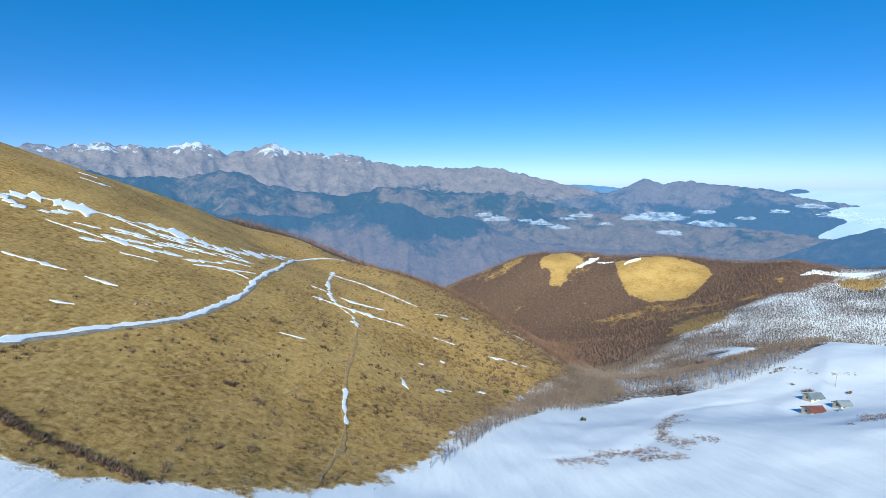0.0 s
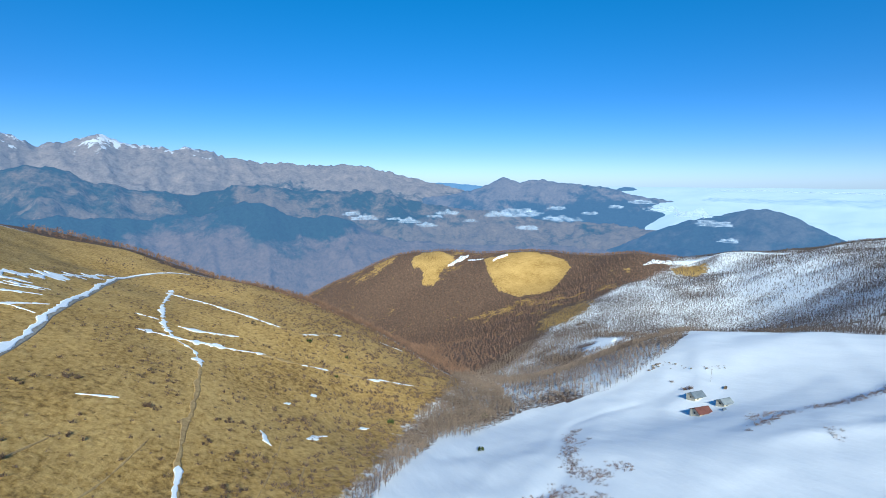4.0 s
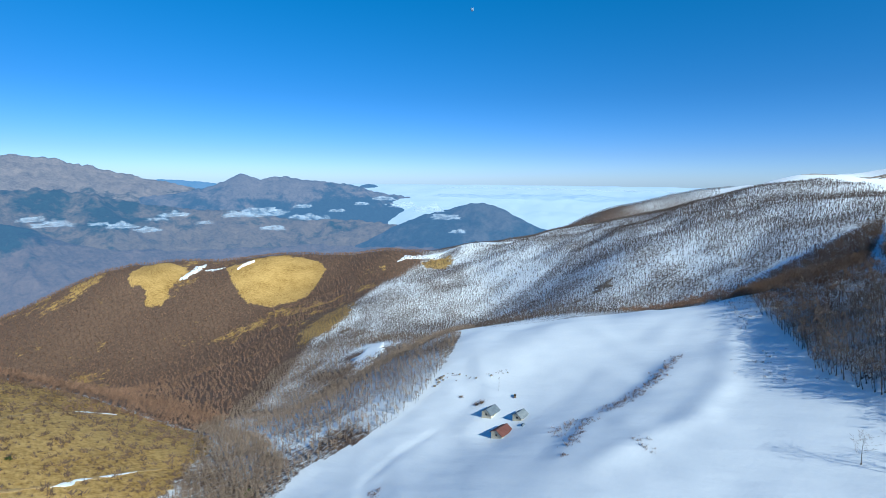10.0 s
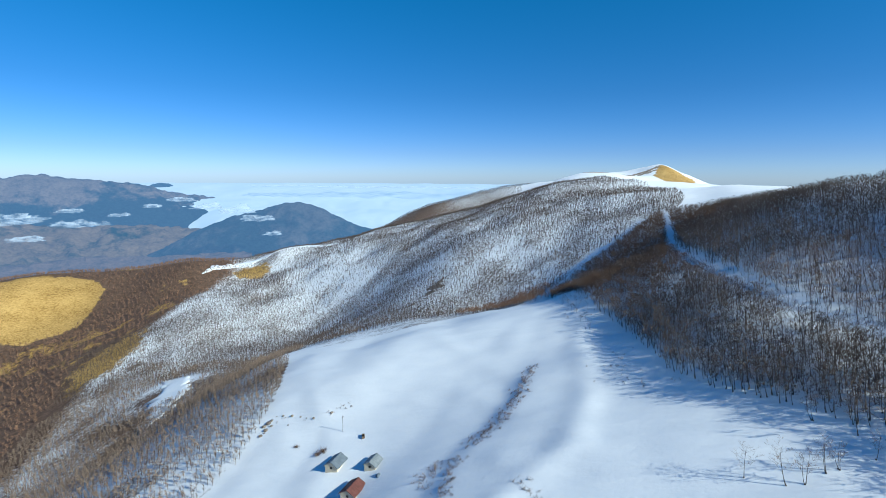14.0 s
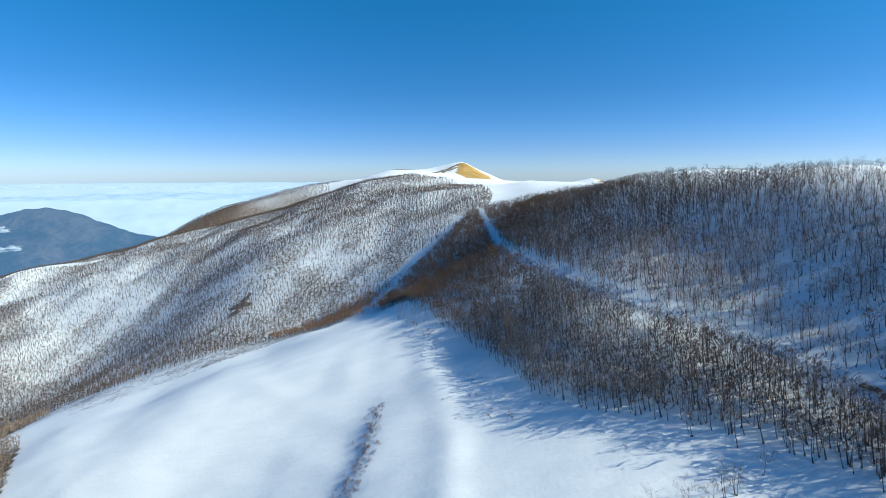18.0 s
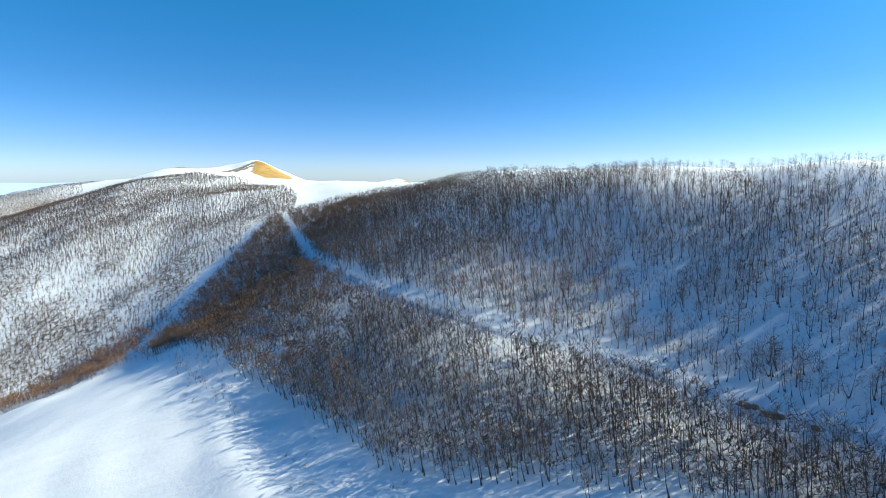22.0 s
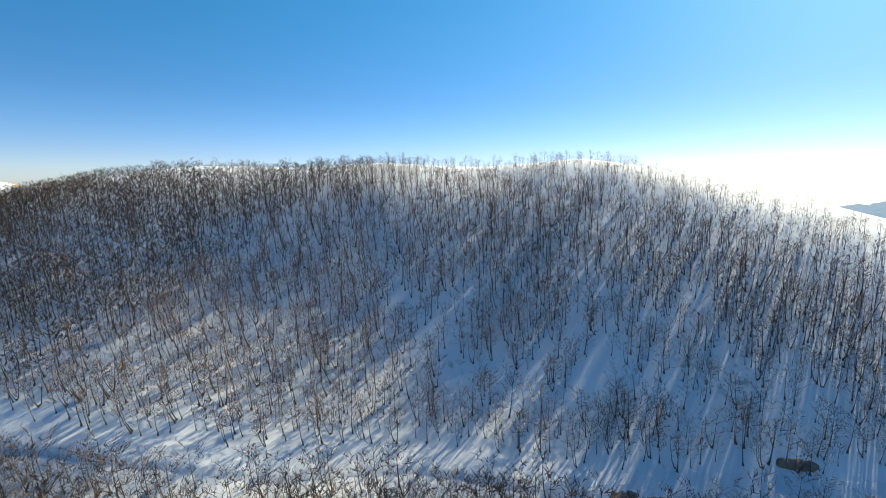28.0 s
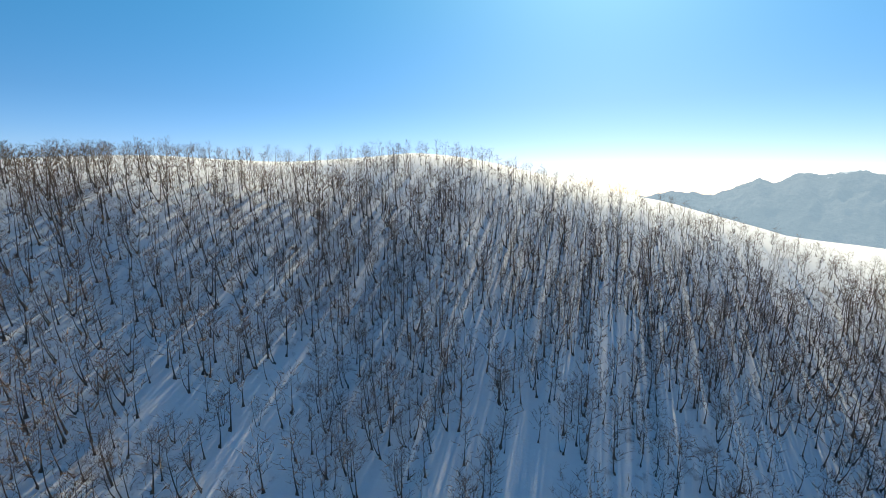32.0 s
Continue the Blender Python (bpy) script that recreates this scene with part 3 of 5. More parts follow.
def build_cloud(az, el, reach, wide, rng, tall=0.25):
    bm = bmesh.new()
    bmesh.ops.create_icosphere(bm, subdivisions=5, radius=1.0)
    off = Vector((rng.uniform(0, 90), rng.uniform(0, 90), 0))
    for v in bm.verts:
        q = v.co.copy()
        puff = noise.fractal(q * 1.7 + off, 0.9, 2.1, 6) * 0.55 + 0.75
        long = 0.55 + 0.5 * noise.noise(Vector((q.x * 2.0, q.y * 2, 0)) + off)
        v.co = Vector((q.x * puff * wide * 0.5, q.y * puff * wide * 0.32, (max(q.z, -0.25) * puff * long) * wide * tall))
    me = bpy.data.meshes.new("cloud")
    bm.to_mesh(me)
    bm.free()
    me.polygons.foreach_set("use_smooth", [True] * len(me.polygons))
    me.materials.append(WISP)
    ob = new("cloud", me)
    a = radians(az)
    d = Vector((math.sin(a), math.cos(a), math.tan(radians(el)))) * reach
    ob.matrix_world = Matrix.Translation(HUB + d) @ Matrix.Rotation(-a, 4, "Z")
    return tagged(ob, "small white cloud drifting below the far mountain", "cloud", group="clouds over the valley")


def wisp_material():
    m, n, l, b = material("cloud_wisp", 1.0)
    b.inputs["Base Color"].default_value = (0.9, 0.92, 0.95, 1)
    f = noise_node(n, l, 0.03, 7.0, 0.65, place(n))
    a = math_node(n, l, "MULTIPLY", math_node(n, l, "SUBTRACT", f, 0.40), 2.6, clamp=True)
    # bluish scattered light painted into the wisps as emission
    e = n.new("ShaderNodeEmission")
    e.inputs["Color"].default_value = (0.46, 0.60, 0.80, 1)
    mix = n.new("ShaderNodeMixShader")
    mix.inputs[0].default_value = 0.6
    l.new(b.outputs[0], mix.inputs[1])
    l.new(e.outputs[0], mix.inputs[2])
    clear = n.new("ShaderNodeBsdfTransparent")
    thin = n.new("ShaderNodeMixShader")
    l.new(math_node(n, l, "MULTIPLY", a, 0.66), thin.inputs[0])
    l.new(clear.outputs[0], thin.inputs[1])
    l.new(mix.outputs[0], thin.inputs[2])
    l.new(thin.outputs[0], n["Material Output"].inputs["Surface"])
    return m


WISP = wisp_material()
rng = random.Random(11)
for az, el, px in ((23.8, -4.0, 84), (21.5, -4.2, 56), (29.3, -4.6, 50), (27.6, -4.5, 34), (25.0, -5.7, 46), (15.1, -4.0, 40), (13.6, -4.4, 30), (5.1, -4.6, 50), (3.6, -4.1, 36), (32.0, -3.8, 30), (28.1, -3.3, 30), (37.6, -2.4, 44), (35.0, -3.0, 30), (40.0, -3.2, 52), (45.0, -4.6, 54), (43.0, -3.7, 62), (12.7, -5.5, 40), (10.4, -5.0, 44), (8.6, -4.7, 26), (46.5, -6.3, 34), (18.0, -4.9, 26)):
    build_cloud(az, el, 2450.0, px * 2.9, rng)
for az, el, wide in ((49.5, -0.9, 330), (54.0, -1.0, 420), (58.5, -1.05, 460), (63.5, -1.1, 520), (69.0, -1.15, 460), (46.0, -0.95, 240)):
    build_cloud(az, el, 3900.0, wide, rng, 0.03)["label"] = "long low cloud bank over the cloud sea"


def build_moon():
    a, el, reach = radians(47.9), radians(18.3), 4300.0
    bm = bmesh.new()
    bmesh.ops.create_icosphere(bm, subdivisions=4, radius=14.0)
    me = bpy.data.meshes.new("moon")
    bm.to_mesh(me)
    bm.free()
    m, n, l, b = material("moon_rock", 1.0)
    f = noise_node(n, l, 0.05, 3.0, 0.5, place(n))
    l.new(ramp(n, l, f, ((0.4, (0.16, 0.24, 0.36)), (0.6, (0.3, 0.38, 0.5)))), b.inputs["Base Color"])
    me.materials.append(m)
    ob = new("moon", me)
    ob.location = HUB + Vector((math.sin(a) * math.cos(el), math.cos(a) * math.cos(el), math.sin(el))) * reach
    tagged(ob, "pale half moon in the blue day sky", "moon", kind="structure")


build_moon()

# ---- bare woods ----
class Wood:
    """Gathers limbs (tapered prisms) and twigs (slivers) of one plant."""

    def __init__(self, seed):
        self.r, self.v, self.f, self.m, self.n = random.Random(seed), [], [], [], 0

    def limb(self, p, q, a, b, k=4, mat=0):
        d = (q - p).normalized()
        s = d.orthogonal().normalized()
        t = d.cross(s)
        for c, w in ((p, a), (q, b)):
            for i in range(k):
                g = 2 * math.pi * i / k
                self.v.append(c + s * (w * math.cos(g)) + t * (w * math.sin(g)))
        for i in range(k):
            j = (i + 1) % k
            self.f += [(self.n + i, self.n + j, self.n + k + j), (self.n + i, self.n + k + j, self.n + k + i)]
            self.m += [mat, mat]
        self.n += 2 * k

    def twig(self, p, q, w, mat=1):
        s = (q - p).orthogonal().normalized()
        s.rotate(Matrix.Rotation(self.r.uniform(0, 6.28), 3, (q - p).normalized()))
        self.v += [p + s * w * 0.5, p - s * w * 0.5, q]
        self.f.append((self.n, self.n + 1, self.n + 2))
        self.m.append(mat)
        self.n += 3

    def way(self, up, spread):
        g = self.r.uniform(0, 6.28)
        return Vector((math.cos(g) * spread, math.sin(g) * spread, up)).normalized()

    def arrays(self):
        return np.array([tuple(v) for v in self.v]), np.array(self.f), np.array(self.m)


def stem_points(w, foot, h, lean, n):
    """A stem that leaves the bank aslant and bends upright."""
    pts, p = [foot], foot.copy()
    for i in range(n):
        k = (i + 1) / n
        p = p + Vector((lean.x * (1 - k) * 1.5 + w.r.uniform(-0.06, 0.06), lean.y * (1 - k) * 1.5 + w.r.uniform(-0.06, 0.06), 1.0)) * (h / n)
        pts.append(p.copy())
    return pts


def beech(seed, h=10.0, stems=1, limbs=9, subs=4, twigs=3, sides=5, width=1.0, fan=0.22):
    """A bare beech: stems bent at the foot, limbs that part low and rise, and a round wispy crown of twigs."""
    w = Wood(seed)
    for s in range(stems):
        hh = h * w.r.uniform(0.85, 1.0) * (1 if s == 0 else 0.85)
        a = w.r.uniform(0, 6.28)
        lean = Vector((math.cos(a), math.sin(a), 0)) * (w.r.uniform(0.02, 0.12) + 0.12 * (stems > 1)) + Vector((0, w.r.uniform(0.05, 0.28), 0))
        pts = stem_points(w, Vector((w.r.uniform(-0.2, 0.2), w.r.uniform(-0.2, 0.2), -0.4)), hh * 0.86, lean, 6)
        base = 0.0105 * hh * (0.85 + 0.15 * width)
        rad = [base * (1 - 0.86 * i / 6) for i in range(7)]
        rad[0] *= 1.5
        w.limb(pts[0] + Vector((0, 0.1, 0)), pts[0] + Vector((0, 0.14, 0.65)), base * 3.6, base * 1.4, max(3, sides - 1))
        for i in (range(6) if sides > 3 else range(0, 6, 2)):
            e = i + (1 if sides > 3 else 2)
            w.limb(pts[i], pts[e], rad[i], rad[e], sides)
        turn = w.r.uniform(0, 6.28)
        for n in range(limbs):
            k = 0.34 + 0.60 * (n + w.r.random()) / limbs
            i = min(int(k * 6), 5)
            p = pts[i].lerp(pts[i + 1], k * 6 - i)
            turn += 2.4 + w.r.uniform(-0.5, 0.5)
            out = Vector((math.cos(turn), math.sin(turn), 0))
            far = fan * hh * (0.55 + 0.62 * math.sin(math.pi * min(1.0, 1.25 * (k - 0.2)))) * w.r.uniform(0.7, 1.12)
            rise = hh * w.r.uniform(0.13, 0.26) * (1.3 - 0.55 * k)
            mid, q = p + out * far * 0.55 + Vector((0, 0, rise * 0.42)), p + out * far + Vector((w.r.uniform(-0.2, 0.2), w.r.uniform(-0.2, 0.2), rise))
            if sides > 3:
                w.limb(p, mid, rad[i] * 0.42, rad[i] * 0.22, 3)
                w.limb(mid, q, rad[i] * 0.22, rad[i] * 0.06, 3)
            else:
                w.twig(p, mid + (mid - p) * 0.15, rad[i] * 0.9, 0)
                w.twig(mid, q, rad[i] * 0.5, 0)
            for j in range(subs):
                u = 0.35 + 0.65 * (j + w.r.random()) / subs
                t = p.lerp(mid, u * 2) if u < 0.5 else mid.lerp(q, u * 2 - 1)
                d = (out * 0.6 + w.way(w.r.uniform(0.3, 1.0), 0.9)).normalized()
                v = t + d * hh * w.r.uniform(0.07, 0.15)
                w.twig(t, v, 0.05 * width)
                for _ in range(twigs):
                    o = t.lerp(v, w.r.uniform(0.2, 1.0))
                    w.twig(o, o + (d * 0.7 + w.way(0.45, 1.0)).normalized() * w.r.uniform(0.45, 1.1), 0.036 * width)
        for _ in range(limbs // 2):
            o = pts[5].lerp(pts[6], w.r.random())
            w.twig(o, o + w.way(1.2, 0.7) * hh * w.r.uniform(0.08, 0.16), 0.05 * width)
    return w.arrays()


def far_tree(seed, h, spread, twigs, width, trunk=0.16, slim=False):
    """A small tree seen from far off: stem and a crown of stout twigs."""
    w = Wood(seed)
    a = Vector((0, 0, -0.5))
    b = Vector((w.r.uniform(-0.3, 0.3), w.r.uniform(-0.3, 0.3), h * 0.75))
    if slim:
        w.twig(a, b, trunk * 2.0, 0)
        w.twig(a, b, trunk * 2.0, 0)
    else:
        w.limb(a, b, trunk, trunk * 0.4, 3)
    for _ in range(twigs):
        p = a.lerp(b, w.r.uniform(0.35, 1.0))
        d = w.way(w.r.uniform(0.3, 1.2), 1.0)
        w.twig(p, p + d * spread * w.r.uniform(0.6, 1.1), width)
    return w.arrays()


def shrub(seed, size, twigs, width):
    w = Wood(seed)
    for _ in range(twigs):
        p = Vector((w.r.gauss(0, 0.3) * size, w.r.gauss(0, 0.3) * size, -0.1))
        w.twig(p, p + w.way(w.r.uniform(0.5, 1.2), 0.8) * size * w.r.uniform(0.5, 1.0), width)
    return w.arrays()


def planted(name, kinds, x, y, sizes, mats, label, category, seed=1, sink=0.0):
    """Plants copies of the kinds at the spots, all in one mesh of countless plants."""
    r = np.random.RandomState(seed)
    z = height(x, y) - sink
    pick, turn = r.randint(len(kinds), size=len(x)), r.uniform(-0.6, 0.6, len(x))
    V, F, M, base = [], [], [], 0
    for k, (v, f, m) in enumerate(kinds):
        i = np.where(pick == k)[0]
        if not len(i):
            continue
        c, s, g = np.cos(turn[i])[:, None], np.sin(turn[i])[:, None], sizes[i][:, None]
        px = (v[None, :, 0] * c - v[None, :, 1] * s) * g + x[i][:, None]
        py = (v[None, :, 0] * s + v[None, :, 1] * c) * g + y[i][:, None]
        pz = v[None, :, 2] * g + z[i][:, None]
        V.append(np.stack([px, py, pz], -1).reshape(-1, 3))
        F.append((f[None] + (base + np.arange(len(i)) * len(v))[:, None, None]).reshape(-1, 3))
        M.append(np.tile(m, len(i)))
        base += len(i) * len(v)
    me = mesh_from(name, np.concatenate(V), np.concatenate(F), mats, False, np.concatenate(M))
    return tagged(new(name, me), label, category, kind="stuff")


def scatter(poly, gap, seed, jitter=0.48, keep=None):
    """Uneven rows of spots inside a polygon in plan."""
    r = np.random.RandomState(seed)
    a = np.array(poly, float)
    x, y = np.meshgrid(np.arange(a[:, 0].min(), a[:, 0].max(), gap), np.arange(a[:, 1].min(), a[:, 1].max(), gap))
    x = (x + r.uniform(-jitter, jitter, x.shape) * gap).ravel()
    y = (y + r.uniform(-jitter, jitter, y.shape) * gap).ravel()
    ok = inside(poly, x, y) > 0
    if keep is not None:
        ok &= keep(x, y, r)
    return x[ok], y[ok]


FOREST_ROAD = [(490, 108), (470, 102), (389, 101), (323, 101), (293, 96), (267, 89), (249, 82.5), (232, 75.5), (220, 70), (210, 63.5), (203, 56), (197.6, 50.4), (186, 45), (176, 40.6), (170, 37), (164.4, 33.3), (157, 29.2), (150, 25.8), (120, 13), (70, 2)]
NEAR_STAND = [(140, 58), (140, 10), (152, -6), (205, -6), (222, 22), (220, 62), (190, 84), (168, 70)]


GLADES = [(223, 24, 2.6), (188, 31, 4.5), (175, 20, 5), (168, 18, 4.5), (214, 27, 3.5), (204, 30, 4), (204, 21, 3), (157, 13, 4), (149, 12, 4), (164, 2, 3), (186, 24, 3), (180, 9, 3.5), (196, 36, 4), (178, 28, 4), (170, 10, 3.5), (183, 16, 3), (160, 20, 3.5)]


def forest_keep(x, y, r):
    """Close on the upper slope, with glades between it and the road."""
    road = np.interp(x, [150, 176, 198, 210, 232, 267, 323, 453], [29, 41, 50.4, 63.5, 75.5, 89, 101, 102])
    open_ground = np.zeros(len(x))
    for gx, gy, size in GLADES:
        open_ground = np.maximum(open_ground, 1 - step(0.75, 1.35, np.hypot(x - gx - 1.5 * grain(x, y, 4.0) * size, (y - gy) * 0.8) / size))
    crest = 0.32 * step(-20, -36, y - 0.42 * np.maximum(x - 196, 0))
    clump = grain(x + 40, y, 12.0) + 0.6 * grain(x, y + 60, 5.0)
    return (off_line(FOREST_ROAD, x, y) > np.where(x < 290, 2.1 + (y > road) * r.uniform(0.0, 4.5, len(x)), 2.4)) & (r.rand(len(x)) < np.clip(1.06 - crest - 0.16 * step(205, 240, x) * (1 - step(-4, 3, y - road)) + 0.6 * clump - 0.8 * open_ground, 0.04, 1.0))


fx, fy = scatter(FOREST, 1.86, 5, keep=forest_keep)
near = inside(NEAR_STAND, fx, fy) > 0
nx, ny = fx[near], fy[near]
order = np.random.RandomState(17).permutation(len(nx))
thing_i, rest_i = order[:290], order[290:]
BEECH = [(21, 9.6, 1), (22, 10.0, 1), (23, 8.4, 2), (24, 9.0, 2), (25, 7.6, 3), (26, 9.6, 1), (27, 7.0, 1), (28, 8.6, 2)]


def beech_thing(seed, h, stems):
    v, f, m = beech(seed, h, stems, 14 - 3 * stems, 4, 4, 5, 1.0, 0.26 if stems == 1 else 0.2)
    root = new("beech_tree")
    for i, (name, mat) in enumerate((("trunk", BARK), ("crown", TWIG))):
        part_f = f[m == i]
        used, back = np.unique(part_f, return_inverse=True)
        ob = new(name, mesh_from(name, v[used], back.reshape(-1, 3), [mat], False))
        ob.parent = root
    return tagged(root, "bare grey-brown beech tree standing in snow", "tree", group="beeches on the wooded slope")


def tall(x, y):
    """Trees grow taller below the road and stay low on the crest."""
    road = np.interp(x, [150, 176, 198, 210, 232, 267, 323, 453], [29, 41, 50.4, 63.5, 75.5, 89, 101, 102])
    crest = step(-10, -36, y - 0.42 * np.maximum(x - 196, 0))
    return (1.0 + np.maximum(0.12 * step(225, 290, x), (0.12 + 0.2 * step(205, 180, x)) * step(0, 14, y - road))) * (1 - 0.42 * crest)


sorts = [beech_thing(*b) for b in BEECH]
tr = random.Random(3)
zs = height(nx, ny)
LONE = [(153, 89.4), (150.9, 82.6), (151, 79.3), (154.2, 75.1), (155.2, 72.9)]
for sort, (x, y) in zip(sorts, LONE + [(165, 67), (158, 66), (170, 74)]):
    sort.matrix_world = Matrix.Translation((x, y, float(height(x, y)) - 0.1)) @ Matrix.Rotation(tr.uniform(-0.5, 0.5), 4, "Z")
    if (x, y) in LONE:
        sort["label"] = "lone bare beech tree on the open snow"
for i in thing_i:
    s = tr.uniform(0.5, 0.88) * float(tall(np.array([nx[i]]), np.array([ny[i]]))[0]) ** 0.7
    m = Matrix.Translation((nx[i], ny[i], zs[i] - 0.1)) @ Matrix.Rotation(tr.uniform(-0.6, 0.6), 4, "Z") @ Matrix.Scale(s, 4)
    copy_thing(tr.choice(sorts), m)
kinds = [beech(60 + i, 7.8, 1 + (i % 4 == 3), 10 - 4 * (i % 4 == 3), 3, 2, 3, 1.7, 0.18) for i in range(8)]
thin = [beech(70 + i, 7.2, 1, 7, 3, 2, 3, 3.2, 0.26) for i in range(6)]
ox, oy = np.concatenate([fx[~near], nx[rest_i]]), np.concatenate([fy[~near], ny[rest_i]])
russet = (inside([(338, 172), (253, 131), (236, 104), (262, 92), (293, 98), (345, 106), (360, 75), (425, 60), (480, 110), (392, 150)], ox, oy) > 0) & (np.random.RandomState(2).rand(len(ox)) < 0.8)
rs = np.random.RandomState(8)
gone = russet & (rs.rand(len(ox)) < 0.40)
ox, oy, russet = ox[~gone], oy[~gone], russet[~gone]
lower = oy > np.interp(ox, [150, 176, 198, 210, 232, 267, 323, 453], [31, 43, 52.4, 65.5, 77.5, 91, 103, 104])
stout = [beech(50 + i, 8.0, 1 + (i % 4 == 3), 9 - 4 * (i % 4 == 3), 3, 3, 3, 2.3, 0.27) for i in range(6)]
for name, sort, pickd in (("beech_wood", kinds, ~russet & ~lower & (ox < 250)), ("lower_beech_wood", stout, ~russet & lower & (ox < 250)), ("upper_beech_wood", thin, ~russet & (ox >= 250))):
    planted(name, sort, ox[pickd], oy[pickd], rs.uniform(0.55, 1.1, pickd.sum()) * tall(ox[pickd], oy[pickd]), [BARK, TWIG if name == "beech_wood" else GREY_TWIG], "bare grey beech wood on a snowy slope", "wood")
kinds = [beech(80 + i, 6.6, 1, 10, 4, 3, 3, 3.4, 0.34) for i in range(5)]
planted("russet_wood", kinds, ox[russet], oy[russet], rs.uniform(0.6, 1.05, russet.sum()), [BARK, DARK_RUSSET], "dense russet-twigged wood above the snow meadow", "wood")

ex, ey = scatter([(236, 130), (300, 142), (335, 166), (350, 182), (318, 166), (262, 146), (232, 138)], 5.0, 33)
planted("meadow_edge_trees", thin, ex, ey, rs.uniform(0.3, 0.7, len(ex)), [BARK, GREY_TWIG], "small bare trees at the edge of the snow meadow", "trees")

gx, gy = scatter([(338, 178), (324, 200), (330, 226), (352, 236), (378, 214), (396, 190), (372, 172)], 3.2, 35, keep=lambda x, y, r: r.rand(len(x)) < 0.75 + grain(x, y, 16.0))
planted("ravine_wood", kinds, gx, gy, rs.uniform(0.5, 0.95, len(gx)), [BARK, RUSSET], "russet leafless trees in the ravine behind the meadow", "wood")

# the snowy ridge across the ravine
CREST_SNOW = [(529, 703), (570, 712), (604, 713), (650, 690), (682, 655), (690, 620), (694, 585)]
rx, ry = scatter(RIDGE_WOOD, 2.2, 9, keep=lambda x, y, r: (r.rand(len(x)) < 0.86 + 1.1 * grain(x, y, 60.0)) & (np.hypot(x - 277, y - 450) > 30) & (off_line(CREST_SNOW, x, y) > 9) & (r.rand(len(x)) < 1.15 - 0.75 * step(560, 900, x - (y - 150) * 1.2) ) & (inside(FOREST, x, y) < -14 + 16 * grain(x, y, 20.0)))
kinds = [far_tree(100 + i, 4.6, 1.5, 7, 0.36, 0.13, True) for i in range(8)]
bank = rx + (ry - 300) * 0.2 < 330
planted("ridge_wood", kinds, rx[~bank], ry[~bank], rs.uniform(0.55, 1.15, (~bank).sum()), [GREY_TWIG, GREY_TWIG], "bare grey wood scattered over a snowy ridge", "wood")
bx, by = scatter(BANK_WOOD, 2.35, 19, keep=lambda x, y, r: (r.rand(len(x)) < 0.95 + 0.8 * grain(x, y, 40.0)) & (np.hypot(x - 277, y - 450) > 26))
kinds = [far_tree(120 + i, 5.6, 1.9, 19, 0.18, 0.11) for i in range(6)]
planted("bank_wood", kinds, bx, by, rs.uniform(0.6, 1.1, len(bx)), [GREY_TWIG, BANK_TWIG], "grey-brown leafless wood along the ravine", "wood")
# brown woods of the gully and the far knolls
wx, wy = scatter([(60, 300), (112, 400), (176, 500), (330, 650), (420, 632), (545, 668), (640, 740), (640, 860), (480, 960), (300, 1140), (60, 1230), (-60, 1200), (60, 850), (-60, 650), (-180, 640), (-250, 560), (-230, 515), (-90, 512), (60, 440), (104, 392)], 5.6, 29,
                 keep=lambda x, y, r: (inside(KNOLL_EAST, x, y) < r.uniform(-8, 4, len(x))) & (inside(KNOLL_WEST, x, y) < r.uniform(-8, 4, len(x))) & (inside(OCHRE_BANK, x, y) < 0) & (inside(PASTURE, x, y) < r.uniform(-14, 16, len(x))))
kinds = [far_tree(140 + i, 6.0, 2.6, 16, 0.36, 0.12) for i in range(6)]
planted("brown_wood", kinds, wx, wy, rs.uniform(0.7, 1.15, len(wx)), [GREY_TWIG, RUSSET], "leafless russet-brown wood on far hillsides", "wood")

kinds = [far_tree(150 + i, 6.5, 2.4, 7, 0.5, 0.2, True) for i in range(6)]
qx, qy = scatter(BACK_WOOD, 5.2, 31)
planted("back_ridge_wood", kinds, qx, qy, rs.uniform(0.6, 1.1, len(qx)), [GREY_TWIG, GREY_TWIG], "dark leafless wood on the ridge behind", "wood")

# ---- huts on the snow meadow ----
STONE = two_tone("pale_plaster", (0.46, 0.40, 0.30), (0.62, 0.56, 0.44), 0.8, relief=0.02)
SLATE = two_tone("blue_grey_sheet_roof", (0.13, 0.16, 0.19), (0.24, 0.27, 0.30), 0.9, 0.5, metal=0.2)
PALE_SHEET = two_tone("pale_grey_sheet_roof", (0.19, 0.215, 0.23), (0.32, 0.345, 0.36), 0.9, 0.5, metal=0.2)
RED_SHEET = two_tone("red_brown_sheet_roof", (0.11, 0.044, 0.036), (0.19, 0.08, 0.065), 0.9, 0.6)
TIMBER = two_tone("weathered_timber", (0.10, 0.065, 0.04), (0.21, 0.15, 0.10), 2.0)
GLASS_DARK = two_tone("dark_window_glass", (0.02, 0.025, 0.03), (0.04, 0.045, 0.05), 1.0, 0.15)


def part(name, bm, mat, parent, label=""):
    me = bpy.data.meshes.new(name)
    bmesh.ops.recalc_face_normals(bm, faces=bm.faces)
    bm.to_mesh(me)
    bm.free()
    me.materials.append(mat)
    ob = new(name, me)
    ob.parent = parent
    return tagged(ob, label) if label else ob


def box(bm, x, y, z, sx, sy, sz, m=None):
    """A box with its middle at x, y and its foot at z."""
    return bmesh.ops.create_cube(bm, size=1.0, matrix=(m or Matrix.Identity(4)) @ Matrix.Translation((x, y, z + sz / 2)) @ Matrix.Diagonal((sx, sy, sz, 1)))


